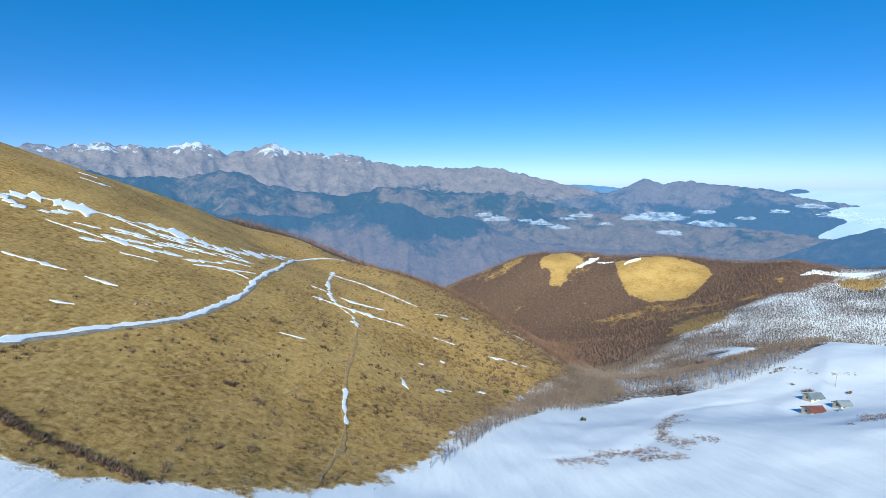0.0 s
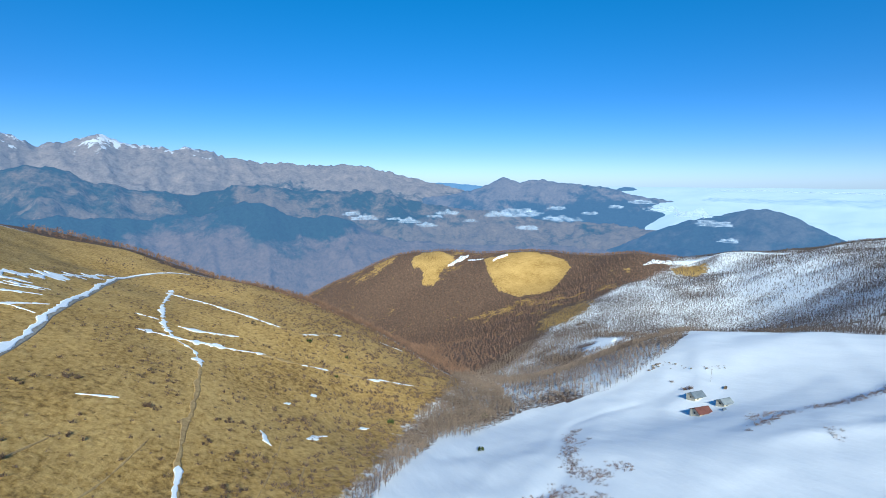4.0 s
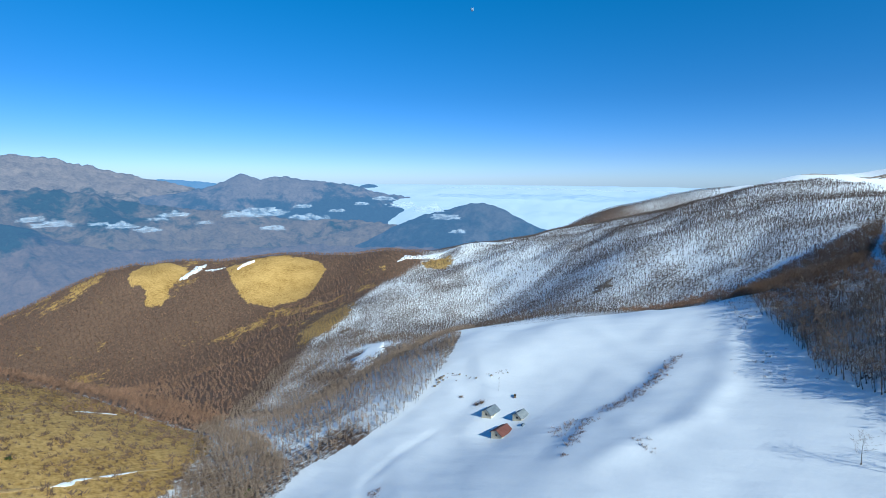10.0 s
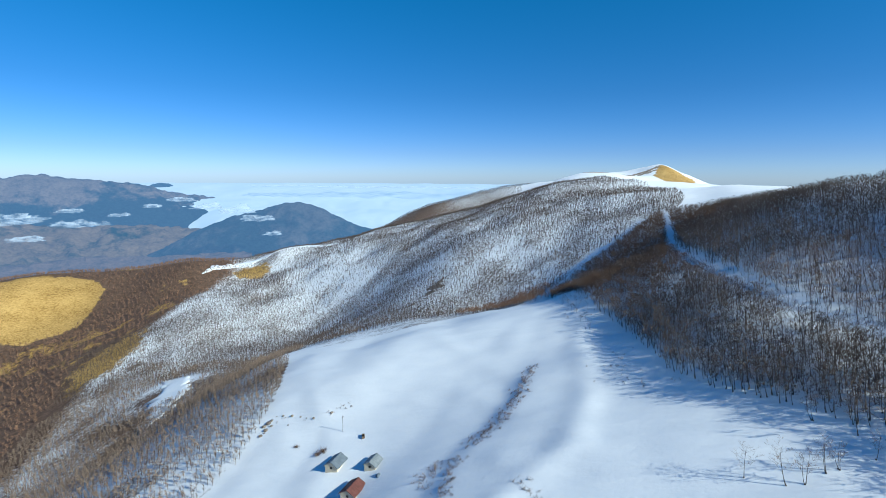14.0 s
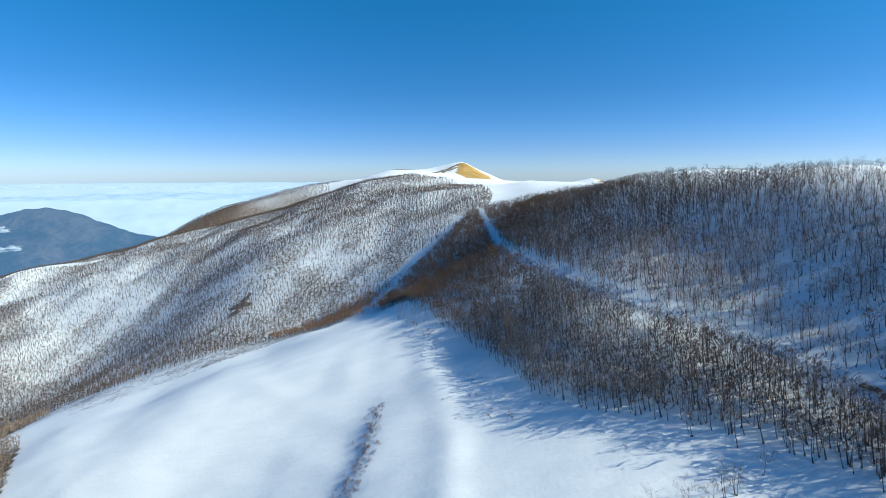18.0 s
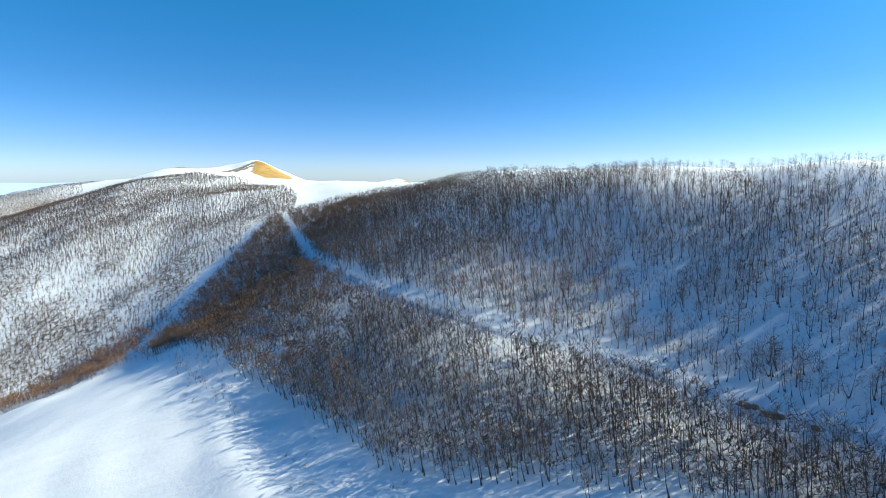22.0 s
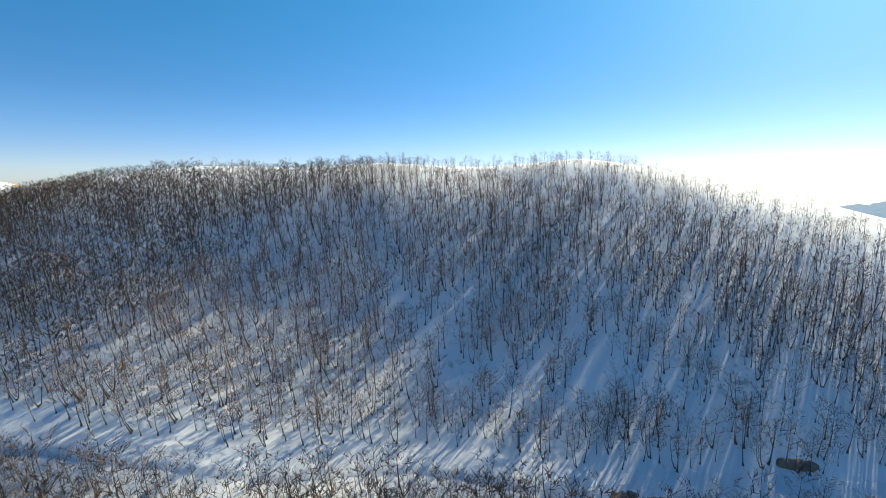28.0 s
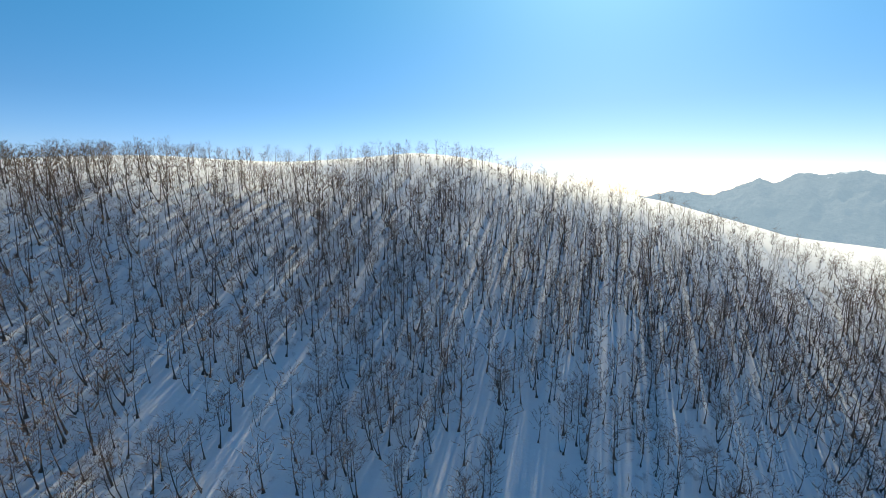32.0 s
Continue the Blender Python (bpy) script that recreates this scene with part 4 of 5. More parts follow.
def one_box(*args, m=None):
    bm = bmesh.new()
    box(bm, *args, m=m)
    return bm


def hut(x, y, turn, long, wide, wall, rise, roof_mat, label, chimney=False):
    z = float(height(x, y))
    root = new("hut")
    root.matrix_world = Matrix.Translation((x, y, z)) @ Matrix.Rotation(radians(turn), 4, "Z")
    bm = bmesh.new()
    a, b = long / 2, wide / 2
    ring = [(-a, -b, -1.6), (-a, b, -1.6), (-a, b, wall), (-a, 0, wall + rise), (-a, -b, wall)]
    p = [bm.verts.new(v) for v in ring]
    q = [bm.verts.new((-v[0], v[1], v[2])) for v in ring]
    bm.faces.new(p), bm.faces.new(q[::-1])
    for i in range(5):
        j = (i + 1) % 5
        bm.faces.new((p[i], q[i], q[j], p[j]))
    part("wall", bm, STONE, root)
    slope = math.atan2(rise, b)
    run = (b + 0.45) / math.cos(slope)
    for side in (1, -1):
        m = Matrix.Translation((0, 0, wall + rise + 0.05)) @ Matrix.Rotation(-side * slope, 4, "X") @ Matrix.Translation((0, side * run / 2, 0))
        roof = part("roof_slope", one_box(0, 0, 0, long + 0.8, run, 0.12, m=m), roof_mat, root)
        n = int((long + 0.6) / 0.9)
        for k in range(n + 1):
            part("roof_seam", one_box(-(long + 0.6) / 2 + k * (long + 0.6) / n, 0, 0.115, 0.06, run, 0.06, m=m), roof_mat, roof)
    part("ridge_cap", one_box(0, 0, wall + rise + 0.08, long + 0.84, 0.34, 0.1), roof_mat, root)
    door = part("door", one_box(a + 0.03, wide * 0.12, 0.0, 0.08, 0.9, 1.5), TIMBER, root)
    part("door_frame", one_box(a + 0.01, wide * 0.12, -0.05, 0.06, 1.1, 1.6), TIMBER, door)
    for wx, wy, face in ((-long * 0.22, -b, 0), (long * 0.22, -b, 0), (a, -wide * 0.27, 1), (-a, 0, 1), (-long * 0.2, b, 0)):
        sx, sy = (0.8, 0.08) if face == 0 else (0.08, 0.8)
        out = 0.02
        cx, cy = (wx, wy + math.copysign(out, wy)) if face == 0 else (wx + math.copysign(out, wx), wy)
        win = part("window", one_box(cx, cy, 0.55, sx, sy, 0.75), TIMBER, root)
        part("pane", one_box(cx + (0 if face == 0 else math.copysign(0.03, wx)), cy + (math.copysign(0.03, wy) if face == 0 else 0), 0.62, sx * 0.8 if face == 0 else sx, sy if face == 0 else sy * 0.8, 0.6), GLASS_DARK, win)
    if chimney:
        stack = part("chimney", one_box(long * 0.24, -b * 0.4, wall + rise * 0.4, 0.6, 0.6, rise * 0.6 + 0.8), STONE, root)
        part("chimney_cap", one_box(long * 0.24, -b * 0.4, wall + rise + 0.82, 0.78, 0.78, 0.1), STONE, stack)
    return tagged(root, label, "hut", group="huts on the snow meadow")


hut(157.0, 193.5, 2, 6.6, 5.1, 1.5, 1.5, RED_SHEET, "small pale stone hut with a rusty red sheet roof")
hut(168.0, 208.0, 4, 6.2, 4.8, 1.5, 1.5, SLATE, "small pale stone hut with a blue-grey sheet roof")
hut(168.5, 193.0, 4, 5.0, 4.1, 1.4, 1.3, PALE_SHEET, "small pale stone hut with a light grey sheet roof")

# ---- tracks, old snow and scrub on the pasture ----
DIRT = two_tone("trodden_earth", (0.27, 0.172, 0.07), (0.50, 0.345, 0.155), 0.5, relief=0.05)
GRAVEL = two_tone("grey_gravel_edge", (0.20, 0.18, 0.15), (0.36, 0.33, 0.28), 0.6, relief=0.05)
SCRUB = two_tone("dry_scrub", (0.085, 0.052, 0.034), (0.22, 0.145, 0.095), 0.3)
JUNIPER = two_tone("juniper_green", (0.03, 0.045, 0.012), (0.09, 0.11, 0.03), 0.6)
ROCK = two_tone("grey_brown_rock", (0.12, 0.09, 0.07), (0.32, 0.27, 0.22), 0.7, relief=0.1)


def along(line, stride):
    """Evenly spaced spots along a polyline rounded at its bends, with the way sideways."""
    p = np.array(line, float)
    for _ in range(3):
        q = [p[0]]
        for a, b in zip(p, p[1:]):
            q += [a * 0.75 + b * 0.25, a * 0.25 + b * 0.75]
        p = np.array(q + [p[-1]])
    d = np.concatenate([[0], np.cumsum(np.hypot(*np.diff(p, axis=0).T))])
    s = np.linspace(0, d[-1], max(3, int(d[-1] / stride)))
    c = np.stack([np.interp(s, d, p[:, 0]), np.interp(s, d, p[:, 1])], -1)
    t = np.gradient(c, axis=0)
    t /= np.maximum(np.hypot(t[:, 0], t[:, 1])[:, None], 1e-6)
    return c, np.stack([t[:, 1], -t[:, 0]], -1), s


def strip(name, line, width, mat, label, category, lift=0.3, ragged=0.35, taper=True, level=False, seed=0.0, stride=1.1, across=6):
    """A band laid on the land along a line: old snow, a track, a road bench."""
    c, n, s = along(line, stride)
    wv = width * (1 + ragged * 2 * grain(s + seed, s * 0 + seed, 5.0) + ragged * grain(s + seed, s * 0 + 3 + seed, 1.7))
    if taper:
        wv = wv * np.minimum(1, np.minimum(s - s[0] + 0.15, s[-1] - s + 0.15) / (min(2.2 * width, 0.35 * s[-1] + 0.2)))
        if width < 9:
            wv = wv * np.clip(0.9 + 3.0 * grain(s + seed, s * 0 + 17 + seed, 2.6) + 1.6 * grain(s + seed, s * 0 + 27 + seed, 1.1), 0.10, 1.5)
    shift = ragged * width * 0.8 * grain(s + 40 + seed, s * 0 + seed, 7.0)
    u = np.concatenate([[-0.56 - 0.4 * level], np.linspace(-0.5, 0.5, across), [0.56 + 0.4 * level]])
    lobe = np.where(u[None] < 0, 1 + ragged * 1.6 * grain(s + seed, s * 0 + 9 + seed, 3.1)[:, None], 1 + ragged * 1.6 * grain(s + seed + 77, s * 0 + seed, 3.7)[:, None])
    x = c[:, None, 0] + n[:, None, 0] * (u[None] * wv[:, None] * lobe + shift[:, None])
    y = c[:, None, 1] + n[:, None, 1] * (u[None] * wv[:, None] * lobe + shift[:, None])
    z = height(x, y) + lift
    if level:
        z[:, 1:-1] = (0.85 * z + 0.15 * height(c[:, 0], c[:, 1])[:, None])[:, 1:-1] + lift
    drop = 0.12 if level else 0.4
    z[:, 0], z[:, -1] = height(x[:, 0], y[:, 0]) - drop, height(x[:, -1], y[:, -1]) - drop
    me = mesh_from(name, np.stack([x, y, z], -1).reshape(-1, 3), grid_faces(len(u), len(s)), [mat])
    return tagged(new(name, me), label, category, kind="structure" if category in ("road", "track") else "")


strip("road_forest", FOREST_ROAD, 2.8, SNOW, "snow-covered forest road cut into the slope", "road", 0.12, 0.12, False, True)
TRACK = [(-120, 112), (-118, 124), (-114, 138), (-110, 154), (-104, 167), (-100, 190), (-101, 220), (-104, 255), (-109, 272), (-111, 296), (-122, 370), (-135, 440), (-120, 474), (-100, 490)]
strip("track_gravel_edge", [(x + 1.4, y - 0.5) for x, y in TRACK], 2.4, GRAVEL, "grey gravel edge of a mountain track", "track", 0.16, 0.1, False)
strip("track_pasture", TRACK, 2.2, SNOW, "mountain track filled with packed snow", "track", 0.3, 0.55, False)
TRAIL = [(-96, 417), (-86, 356), (-74, 307), (-63, 286), (-53, 278), (-47, 259), (-43, 226), (-41, 197), (-38, 180), (-36, 166), (-32, 152), (-30, 132), (-31, 110)]
strip("track_trodden", TRAIL, 1.5, DIRT, "bare trodden trail through dry grass", "track", 0.2, 0.7, False)
for k, (line, w) in enumerate(((TRAIL[:6], 1.6), (TRAIL[8:11], 0.9), ([(-226, 248), (-220, 264), (-206, 270), (-187, 289), (-174, 306), (-154, 316), (-141, 335)], 8.0), ([(-150, 320), (-139, 345), (-136, 400), (-137, 431)], 5.0),
                               ([(-188, 283), (-166, 292), (-151, 309), (-134, 321)], 2.4), ([(-226, 244), (-208, 243)], 7.0), ([(-200, 262), (-206, 246)], 5.0), ([(-166, 180), (-155, 182), (-147, 186)], 4.0), ([(-141, 187), (-130, 190)], 2.2), ([(-130, 156), (-125, 160)], 2.0),
                               ([(-72, 206), (-62, 211)], 0.9), ([(-196, 238), (-172, 243)], 2.4), ([(-174, 246), (-161, 248), (-145, 267)], 3.0), ([(-157, 232), (-144, 241)], 1.8), ([(-137, 261), (-126, 277), (-112, 274)], 1.5), ([(-175, 231), (-167, 238)], 3.0), ([(-143, 262), (-130, 286)], 1.4), ([(-128, 270), (-114, 290)], 1.2),
                               ([(-67, 308), (-56, 306), (-39, 315)], 2.2), ([(-80, 288), (-66, 289), (-47, 291), (-24, 299)], 2.2), ([(-92, 401), (-56, 365), (-19, 346)], 1.8), ([(-88, 315), (-77, 312)], 1.8), ([(-20, 216), (-15, 206)], 2.0), ([(-4, 220), (5, 227)], 2.6), ([(-58, 290), (-43, 295)], 1.4),
                               ([(33, 309), (38, 312)], 2.4), ([(-245, 330), (-235, 345)], 2.2), ([(-262, 352), (-254, 360)], 1.6), ([(18, 246), (24, 250)], 1.6), ([(-13, 250), (-10, 253)], 1.8), ([(-2, 268), (1, 271)], 1.4))):
    strip("snow_patch", line, w, SNOW, "patch of old snow lying in dry grass", "snow patch", 0.28, 0.75, True, seed=13.7 * k)["group"] = "old snow on the pasture"
for line in ([(-8, 342), (12, 365), (35, 389), (72, 407), (88, 400)], [(-30, 297), (-6, 300), (6, 304), (20, 308), (35, 311), (54, 318), (74, 320)]):
    strip("track_terrace", line, 1.5, DIRT, "narrow terrace path across the dry pasture", "track", 0.2, 0.4, True)
for k, (line, w) in enumerate((([(-6, 300), (8, 305)], 1.2), ([(30, 309), (38, 312), (44, 314)], 2.6), ([(46, 315), (60, 318)], 1.1), ([(14, 366), (20, 371)], 1.6), ([(50, 398), (70, 407)], 1.3), ([(-6, 343), (4, 353)], 1.4))):
    strip("snow_patch", line, w, SNOW, "patch of old snow lying in dry grass", "snow patch", 0.32, 0.6, True, seed=71.0 + 5.3 * k)["group"] = "old snow on the pasture"
for k, (line, w) in enumerate((([(276, 980), (304, 992), (330, 1006)], 12.0), ([(352, 927), (371, 931), (385, 929)], 6.0))):
    strip("snow_patch", line, w, SNOW, "snow lying along the rim of a far knoll", "snow patch", 3.2, 0.6, True, seed=91.0 + 5.3 * k, stride=3.0)["group"] = "old snow on the knolls"
sr = random.Random(61)
for k in range(26):
    x, y = sr.uniform(-192, -128), 0.0
    y = 250 + (x + 192) * 0.95 + sr.uniform(-22, 16)
    ln = sr.uniform(4, 15)
    strip("snow_patch", [(x, y), (x + ln * 0.55, y + ln * 0.5), (x + ln, y + ln * 0.8 + sr.uniform(-1, 2))], sr.uniform(1.0, 2.8), SNOW, "patch of old snow lying in dry grass", "snow patch", 0.28, 0.8, True, seed=200 + 9.1 * k)["group"] = "old snow on the pasture"
for k, line in enumerate(([(-64, 128), (-52, 160), (-48, 190)], [(-20, 150), (-14, 185), (-12, 215)], [(-8, 160), (-4, 195)], [(-90, 120), (-75, 150), (-68, 180)])):
    strip("track_cattle", line, 0.4, DIRT, "narrow cattle path trodden into grass", "track", 0.2, 0.3, True, seed=5.0 * k)
strip("rock_scar", [(413, 290), (431, 288), (446, 287)], 7.0, ROCK, "bare rocky scar in the snowy slope", "rock scar", 0.6, 0.6)
strip("rock_scar", [(395, 300), (404, 296)], 5.0, ROCK, "bare rocky scar in the snowy slope", "rock scar", 0.6, 0.6, seed=4.0)
for k, (line, w) in enumerate((([(238, 410), (262, 425), (288, 448), (300, 480)], 24.0), (CREST_SNOW, 13.0), ([(318, 985), (345, 962)], 9.0), ([(760, 530), (800, 480)], 12.0))):
    strip("snow_patch", line, w, SNOW, "bright snow patch on a wooded ridge", "snow patch", 1.2, 0.45, True, seed=3.3 * k, stride=3.0)["group"] = "snow patches on the ridge"

# scrub
def scrub_spots(poly, gap, seed, bias):
    return scatter(poly, gap, seed, keep=lambda x, y, r: r.rand(len(x)) < bias(x, y))


sx, sy = scrub_spots(PASTURE[:19], 2.7, 51, lambda x, y: np.clip(0.08 + 0.40 * step(-90, 30, x) + 2.2 * np.clip(grain(x, y, 30.0) + 0.6 * grain(x, y, 12.0) - 0.10, 0, 1), 0, 0.8) * (off_line(TRAIL, x, y) > 2) * (off_line(TRACK, x, y) > 3))
kinds = [shrub(200 + i, 0.95, 26, 0.15) for i in range(6)]
planted("dry_shrubs", kinds, sx, sy, rs.uniform(0.5, 1.6, len(sx)) ** 1.5 * (0.9 + 0.9 * step(-40, 60, sx)), [BARK, SCRUB], "dry brown shrubs dotted over the pasture", "shrubs")
CLUMPS = [(3, 281), (12, 281), (38, 296), (31, 294), (49, 323), (57, 383), (69, 393), (78, 399), (23, 418), (31, 422), (4, 426), (60, 304), (54, 329), (55, 302), (-2, 371), (11, 373), (-30, 240), (-18, 262), (-48, 300), (-6, 236), (14, 262), (-60, 240), (-74, 276), (-24, 310), (-36, 342), (18, 340), (40, 350), (-52, 210), (-20, 190), (-66, 182), (-40, 150), (-26, 172), (-32, 216), (-27, 217), (-14, 233), (-4, 228), (-33, 196), (2, 285), (-14, 265), (-77, 217), (-87, 206), (-84, 173), (-74, 164), (-56, 143), (-67, 146), (-21, 194), (-23, 169), (-49, 157), (12, 268), (22, 293), (-11, 227), (-25, 193)]
cx, cy = [], []
for k, (x, y) in enumerate(CLUMPS):
    m = sr.randint(3, 9)
    cx += [x + sr.gauss(0, 2.2) for _ in range(m)]
    cy += [y + sr.gauss(0, 1.3) for _ in range(m)]
cx, cy = np.array(cx), np.array(cy)
planted("shrub_clumps", [far_tree(260 + i, 1.2, 0.95, 60, 0.09, 0.04) for i in range(5)], cx, cy, rs.uniform(0.6, 1.5, len(cx)), [BARK, SCRUB], "clumps of brown leafless shrubs on dry pasture", "shrubs", sink=0.3)
tx, ty = scatter([(-20, 462), (18, 440), (65, 432), (39, 393), (72, 409), (85, 396), (100, 392), (120, 400), (150, 450), (150, 520), (60, 560), (-40, 540), (-90, 520)], 2.6, 57, keep=lambda x, y, r: r.rand(len(x)) < 0.8 + 0.9 * grain(x, y, 18.0))
planted("brown_thicket", [far_tree(270 + i, 2.6, 1.7, 15, 0.26, 0.08) for i in range(5)], tx, ty, rs.uniform(0.6, 1.3, len(tx)), [BARK, RUSSET], "low brown thicket on the far rim of the pasture", "thicket")
hx, hy = scatter([(-96, 96), (-82, 92.5), (-65, 90.5), (-56, 88), (-58, 86.5), (-66, 88.5), (-82, 90), (-96, 93)], 0.8, 52)
planted("hedge_row", kinds, hx, hy, rs.uniform(0.7, 1.6, len(hx)), [BARK, SCRUB], "low brown hedge along a ditch", "hedge")
kx, ky = scatter(BELT, 1.45, 53, keep=lambda x, y, r: (r.rand(len(x)) < 0.02 + 0.9 * step(125, 175, y) + 0.7 * grain(x, y, 14.0)) & (inside(PASTURE, x, y) < r.uniform(-4, 1, len(x))))
kinds = [far_tree(220 + i, 4.0, 1.5, 30, 0.075, 0.07) for i in range(6)]
planted("grey_thicket", kinds, kx, ky, rs.uniform(0.6, 1.5, len(kx)), [GREY_TWIG, BANK_TWIG], "grey leafless thicket between pasture and snow", "thicket")
px, py = [], []
rr = np.random.RandomState(54)
for line, wide, gap in (([(110, 214), (104, 208), (87, 181), (82, 170), (81, 161)], 3.0, 0.3), ([(97, 161), (90, 160), (79, 157), (64, 154), (51, 153)], 4.5, 0.14), ([(79, 146), (67, 146), (56, 143), (37, 147)], 4.5, 0.16), ([(152, 167), (163, 168), (171, 166)], 3.0, 0.35), ([(140, 156), (150, 160), (163, 161), (174, 156), (184, 151), (209, 149), (216, 150)], 3.0, 0.22), ([(80, 165), (83, 173), (96, 189), (105, 196)], 2.5, 0.6), ([(155, 170), (172, 160), (202, 146)], 3.0, 0.8), ([(232, 138), (245, 136), (262, 138), (285, 142)], 9.0, 0.7),
                        ([(60, 150), (78, 160), (92, 165)], 8.0, 0.7), ([(150, 145), (152, 138), (146, 132)], 3.0, 0.8), ([(192, 256), (192, 243), (191, 234), (199, 222)], 2.0, 1.2), ([(186, 110), (200, 116), (215, 122)], 8.0, 1.3)):
    c, n, s = along(line, gap)
    off = rr.normal(0, 0.5, len(s)) * wide
    ok = grain(c[:, 0], c[:, 1], 6.0) > -0.18
    px.append((c[:, 0] + n[:, 0] * off)[ok]), py.append((c[:, 1] + n[:, 1] * off)[ok])
px, py = np.concatenate(px), np.concatenate(py)
planted("meadow_scrub", [shrub(240 + i, 0.85, 16, 0.085) for i in range(5)], px, py, rr.uniform(0.5, 1.5, len(px)), [BARK, TWIG], "dry stalks and low scrub poking through snow", "scrub")


def juniper(x, y, size, seed):
    w = Wood(seed)
    for _ in range(260):
        d = w.way(w.r.uniform(-0.1, 1.4), 1.0)
        p = d * size * w.r.uniform(0.45, 0.9)
        p.z = abs(p.z) * 1.1
        w.twig(p, p + (d + w.way(0.5, 0.7)) * size * 0.22, size * 0.16)
    v, f, m = w.arrays()
    ob = new("juniper_bush", mesh_from("juniper_bush", v, f, [JUNIPER], False))
    ob.location = (x, y, float(height(x, y)) - 0.1)
    return tagged(ob, "rounded dark green juniper bush on the slope", "bush", group="evergreen bushes")


for k, (x, y, s) in enumerate(((36, 262, 2.0), (-2, 336, 1.8), (88, 268, 2.4), (66, 214, 1.6), (12, 300, 1.3), (20, 330, 1.3))):
    juniper(x, y, s, 300 + k)


def rock(name, x, y, size, seed, label, category, mat=None, flat=0.7, group=""):
    bm = bmesh.new()
    bmesh.ops.create_icosphere(bm, subdivisions=2, radius=size)
    for v in bm.verts:
        q = v.co / size + Vector((seed, 0, 0))
        v.co *= 1 + 0.45 * noise.noise(q * 1.3) + 0.15 * noise.noise(q * 3.1)
        v.co.z *= flat
    me = bpy.data.meshes.new(name)
    bm.to_mesh(me)
    bm.free()
    me.materials.append(mat or ROCK)
    ob = new(name, me)
    ob.location = (x, y, float(height(x, y)) + size * flat * 0.2)
    return tagged(ob, label, category, group)


for k, (x, y, s) in enumerate(((170.2, 38.6, 0.8), (169.2, 38.0, 0.9), (168.2, 37.2, 0.8), (166.4, 37.0, 0.9), (165.4, 36.4, 1.0), (164.5, 35.6, 0.8), (159.7, 33.5, 0.7), (150.6, 28.0, 0.6), (148.2, 26.6, 0.6), (150.7, 22.5, 0.9), (149.6, 22.1, 1.0), (148.5, 21.7, 1.0), (147.4, 21.3, 0.9))):
    rock("boulder", x, y, s, 11.0 * k, "dark boulder bared at the road's edge", "boulder", group="boulders along the forest road")
for k, (x, y) in enumerate(((-118, 186), (-114, 182), (-110, 178), (-107, 175), (-112, 189), (-104, 184), (-103, 187), (-105, 180), (-109, 172), (-116, 178), (-101, 176), (-102, 170))):
    rock("stone", x, y, 0.55 + 0.3 * math.sin(k * 2.3), 7.0 * k, "pale grey stone in the dry grass", "stone", group="stones above the track")
for k, (x, y) in enumerate(((193, 254), (193, 249), (192.5, 244), (191.5, 240), (191, 236), (194, 229), (198, 222), (188, 247))):
    rock("stone", x, y, 0.5 + 0.2 * math.sin(k * 1.7), 5.0 * k, "dark stone poking out of the snow", "stone", group="stones in the snow above the huts")
for k, (x, y) in enumerate(((187.6, 255.8), (187.3, 259.6), (189.0, 258.1), (183.9, 256.3), (189.1, 258.6), (182.3, 257.0), (192.9, 257.6), (189.1, 259.3), (182.4, 256.9), (187.9, 258.1), (190.6, 258.3), (185.4, 256.8))):
    rock("stone", x, y, 0.7 + 0.4 * math.sin(k * 1.9), 9.0 * k, "brown stone in the bared bank by the wood", "stone", flat=0.55, group="stones in the bared bank")
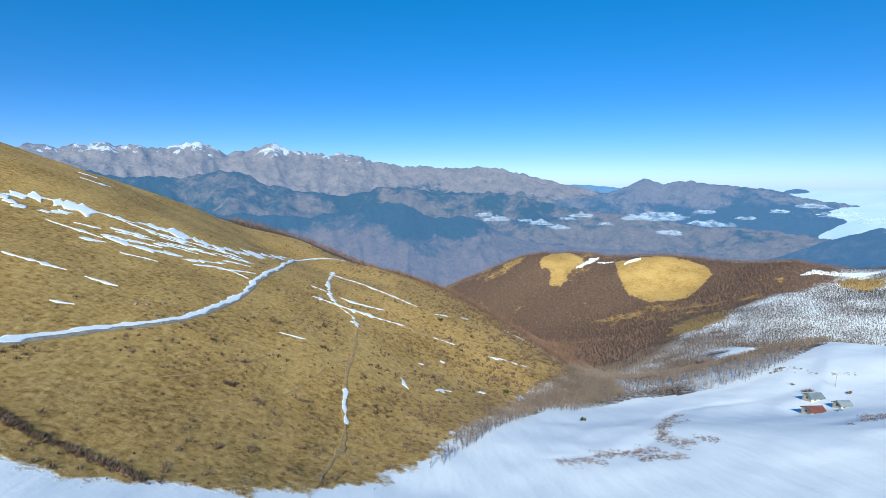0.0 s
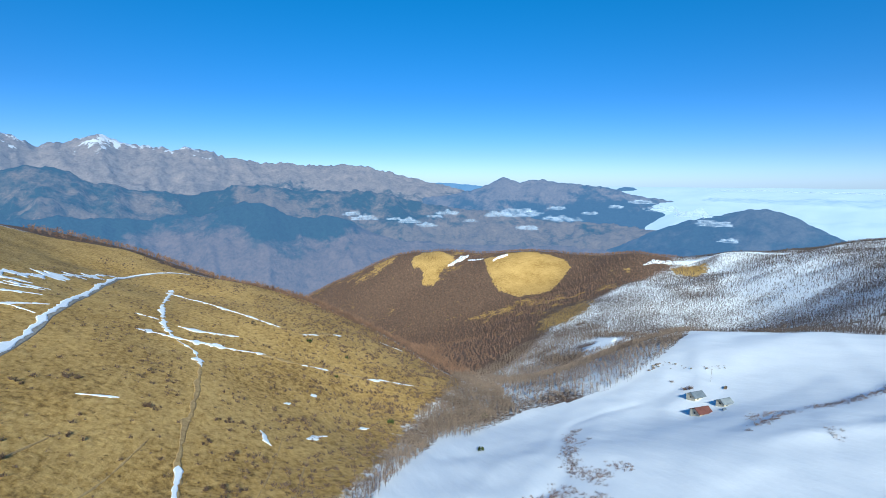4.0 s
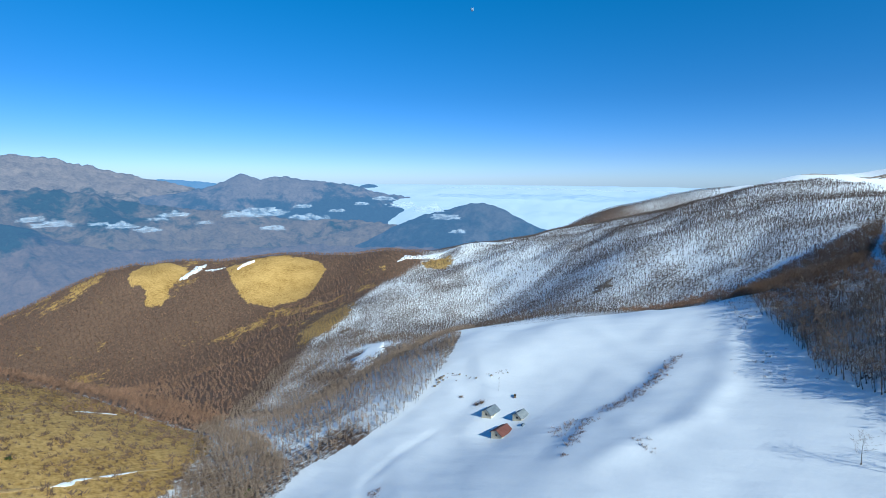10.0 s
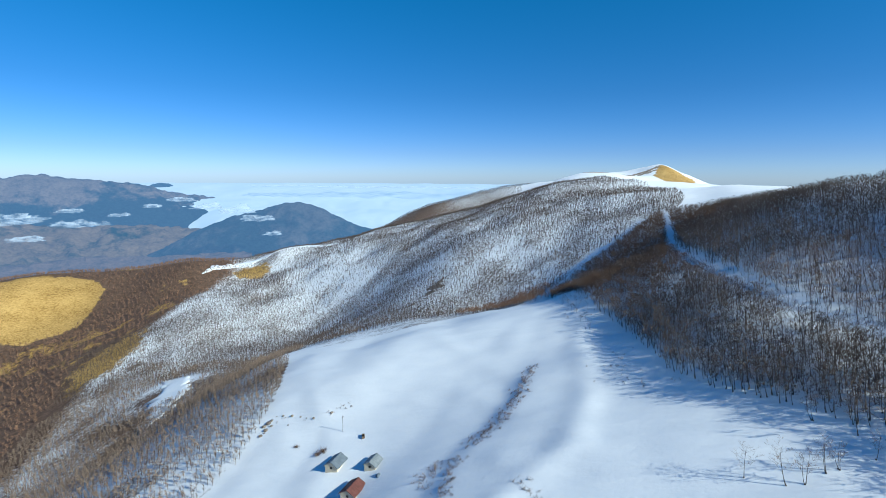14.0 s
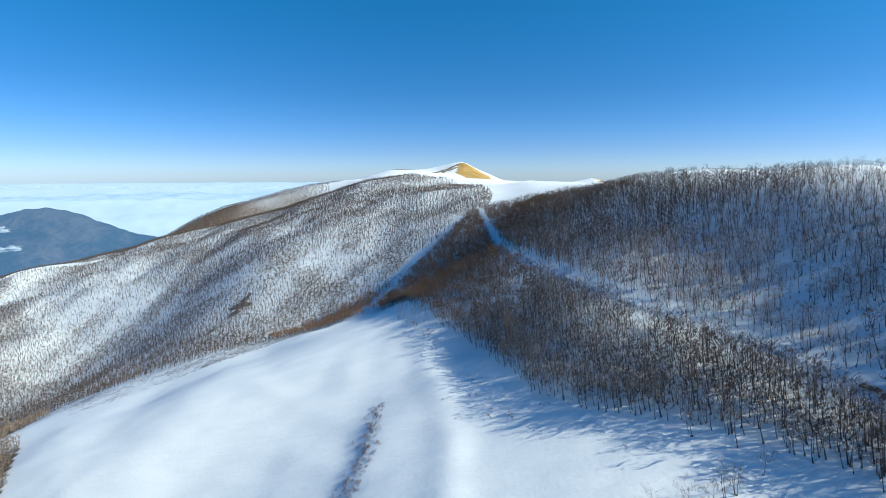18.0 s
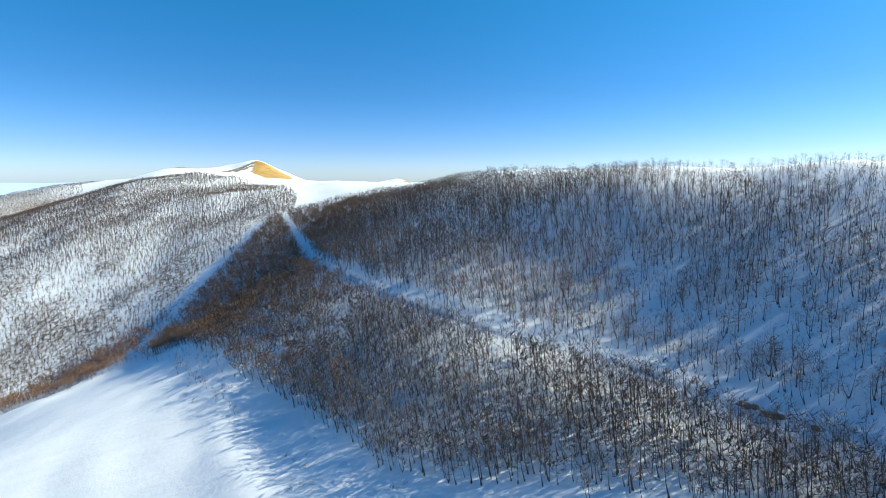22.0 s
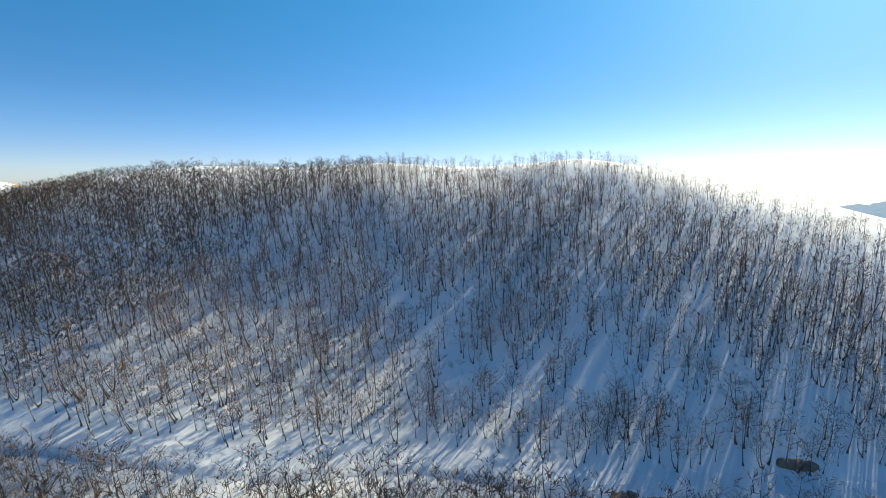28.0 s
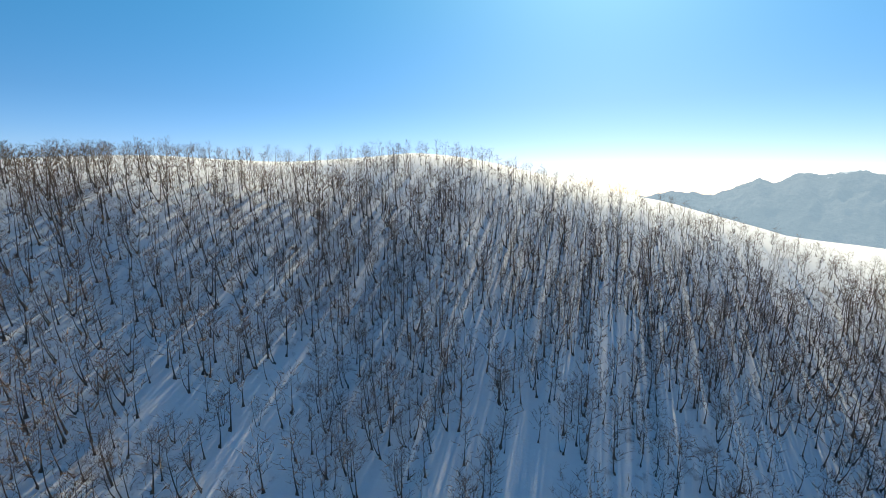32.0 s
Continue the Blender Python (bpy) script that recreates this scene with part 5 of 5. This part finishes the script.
# round the huts
trough = new("water_trough")
trough.matrix_world = Matrix.Translation((182.5, 206, float(height(182.5, 206)))) @ Matrix.Rotation(radians(35), 4, "Z")
for spot in ((0, 0.42, -0.3, 2.2, 0.14, 1.1), (0, -0.42, -0.3, 2.2, 0.14, 1.1), (1.05, 0, -0.3, 0.14, 0.7, 1.1), (-1.05, 0, -0.3, 0.14, 0.7, 1.1)):
    part("board", one_box(*spot), TIMBER, trough)
part("floor_board", one_box(0, 0, 0.1, 2.0, 0.7, 0.12), TIMBER, trough)
tagged(trough, "dark timber water trough standing in the snow", "trough")
rock("covered_woodpile", 163.2, 187.8, 0.9, 8.1, "dark covered woodpile beside a hut", "woodpile", SLATE, 0.7)


def pole(x, y, h):
    bm = bmesh.new()
    bmesh.ops.create_cone(bm, cap_ends=True, segments=8, radius1=0.08, radius2=0.05, depth=h, matrix=Matrix.Translation((0, 0, h / 2 - 0.4)))
    root = new("pole")
    root.location = (x, y, float(height(x, y)))
    part("shaft", bm, TIMBER, root)
    part("crossbar", one_box(0, 0, h - 1.0, 1.2, 0.1, 0.1), TIMBER, root)
    return tagged(root, "thin grey timber pole standing in the snow", "pole")


pole(185, 217, 7.0)
for k, (x, y, s) in enumerate(((175, 218.5, 1.5), (173.4, 220, 1.3), (177, 233, 1.0))):
    v, f, m = shrub(320 + k, 1.7, 260, 0.05)
    ob = new("bare_bush", mesh_from("bare_bush", v, f, [SCRUB, SCRUB], False, m))
    ob.location = (x, y, float(height(x, y)))
    ob.scale = (s, s, s * 0.7)
    tagged(ob, "reddish-brown bare bush beside the huts", "bush", group="bushes by the huts")
for k, (x, y, wide) in enumerate(((1166, 262, 5.0), (1160, 248, 4.0), (1168, 236, 6.0), (1172, 214, 4.0), (1174, 196, 5.0), (1168, 180, 7.0), (1176, 168, 5.0), (1182, 156, 5.0), (1170, 150, 4.0), (1188, 140, 5.0), (1178, 132, 4.0), (1196, 126, 5.0))):
    strip("rock_band", [(x, y), (x + 10, y - 9), (x + 16, y - 20)], wide, ROCK, "dark rock band on the snowy summit", "rock band", 2.0, 0.8, True, seed=6.0 * k, stride=2.0)["group"] = "rock bands below the summit"
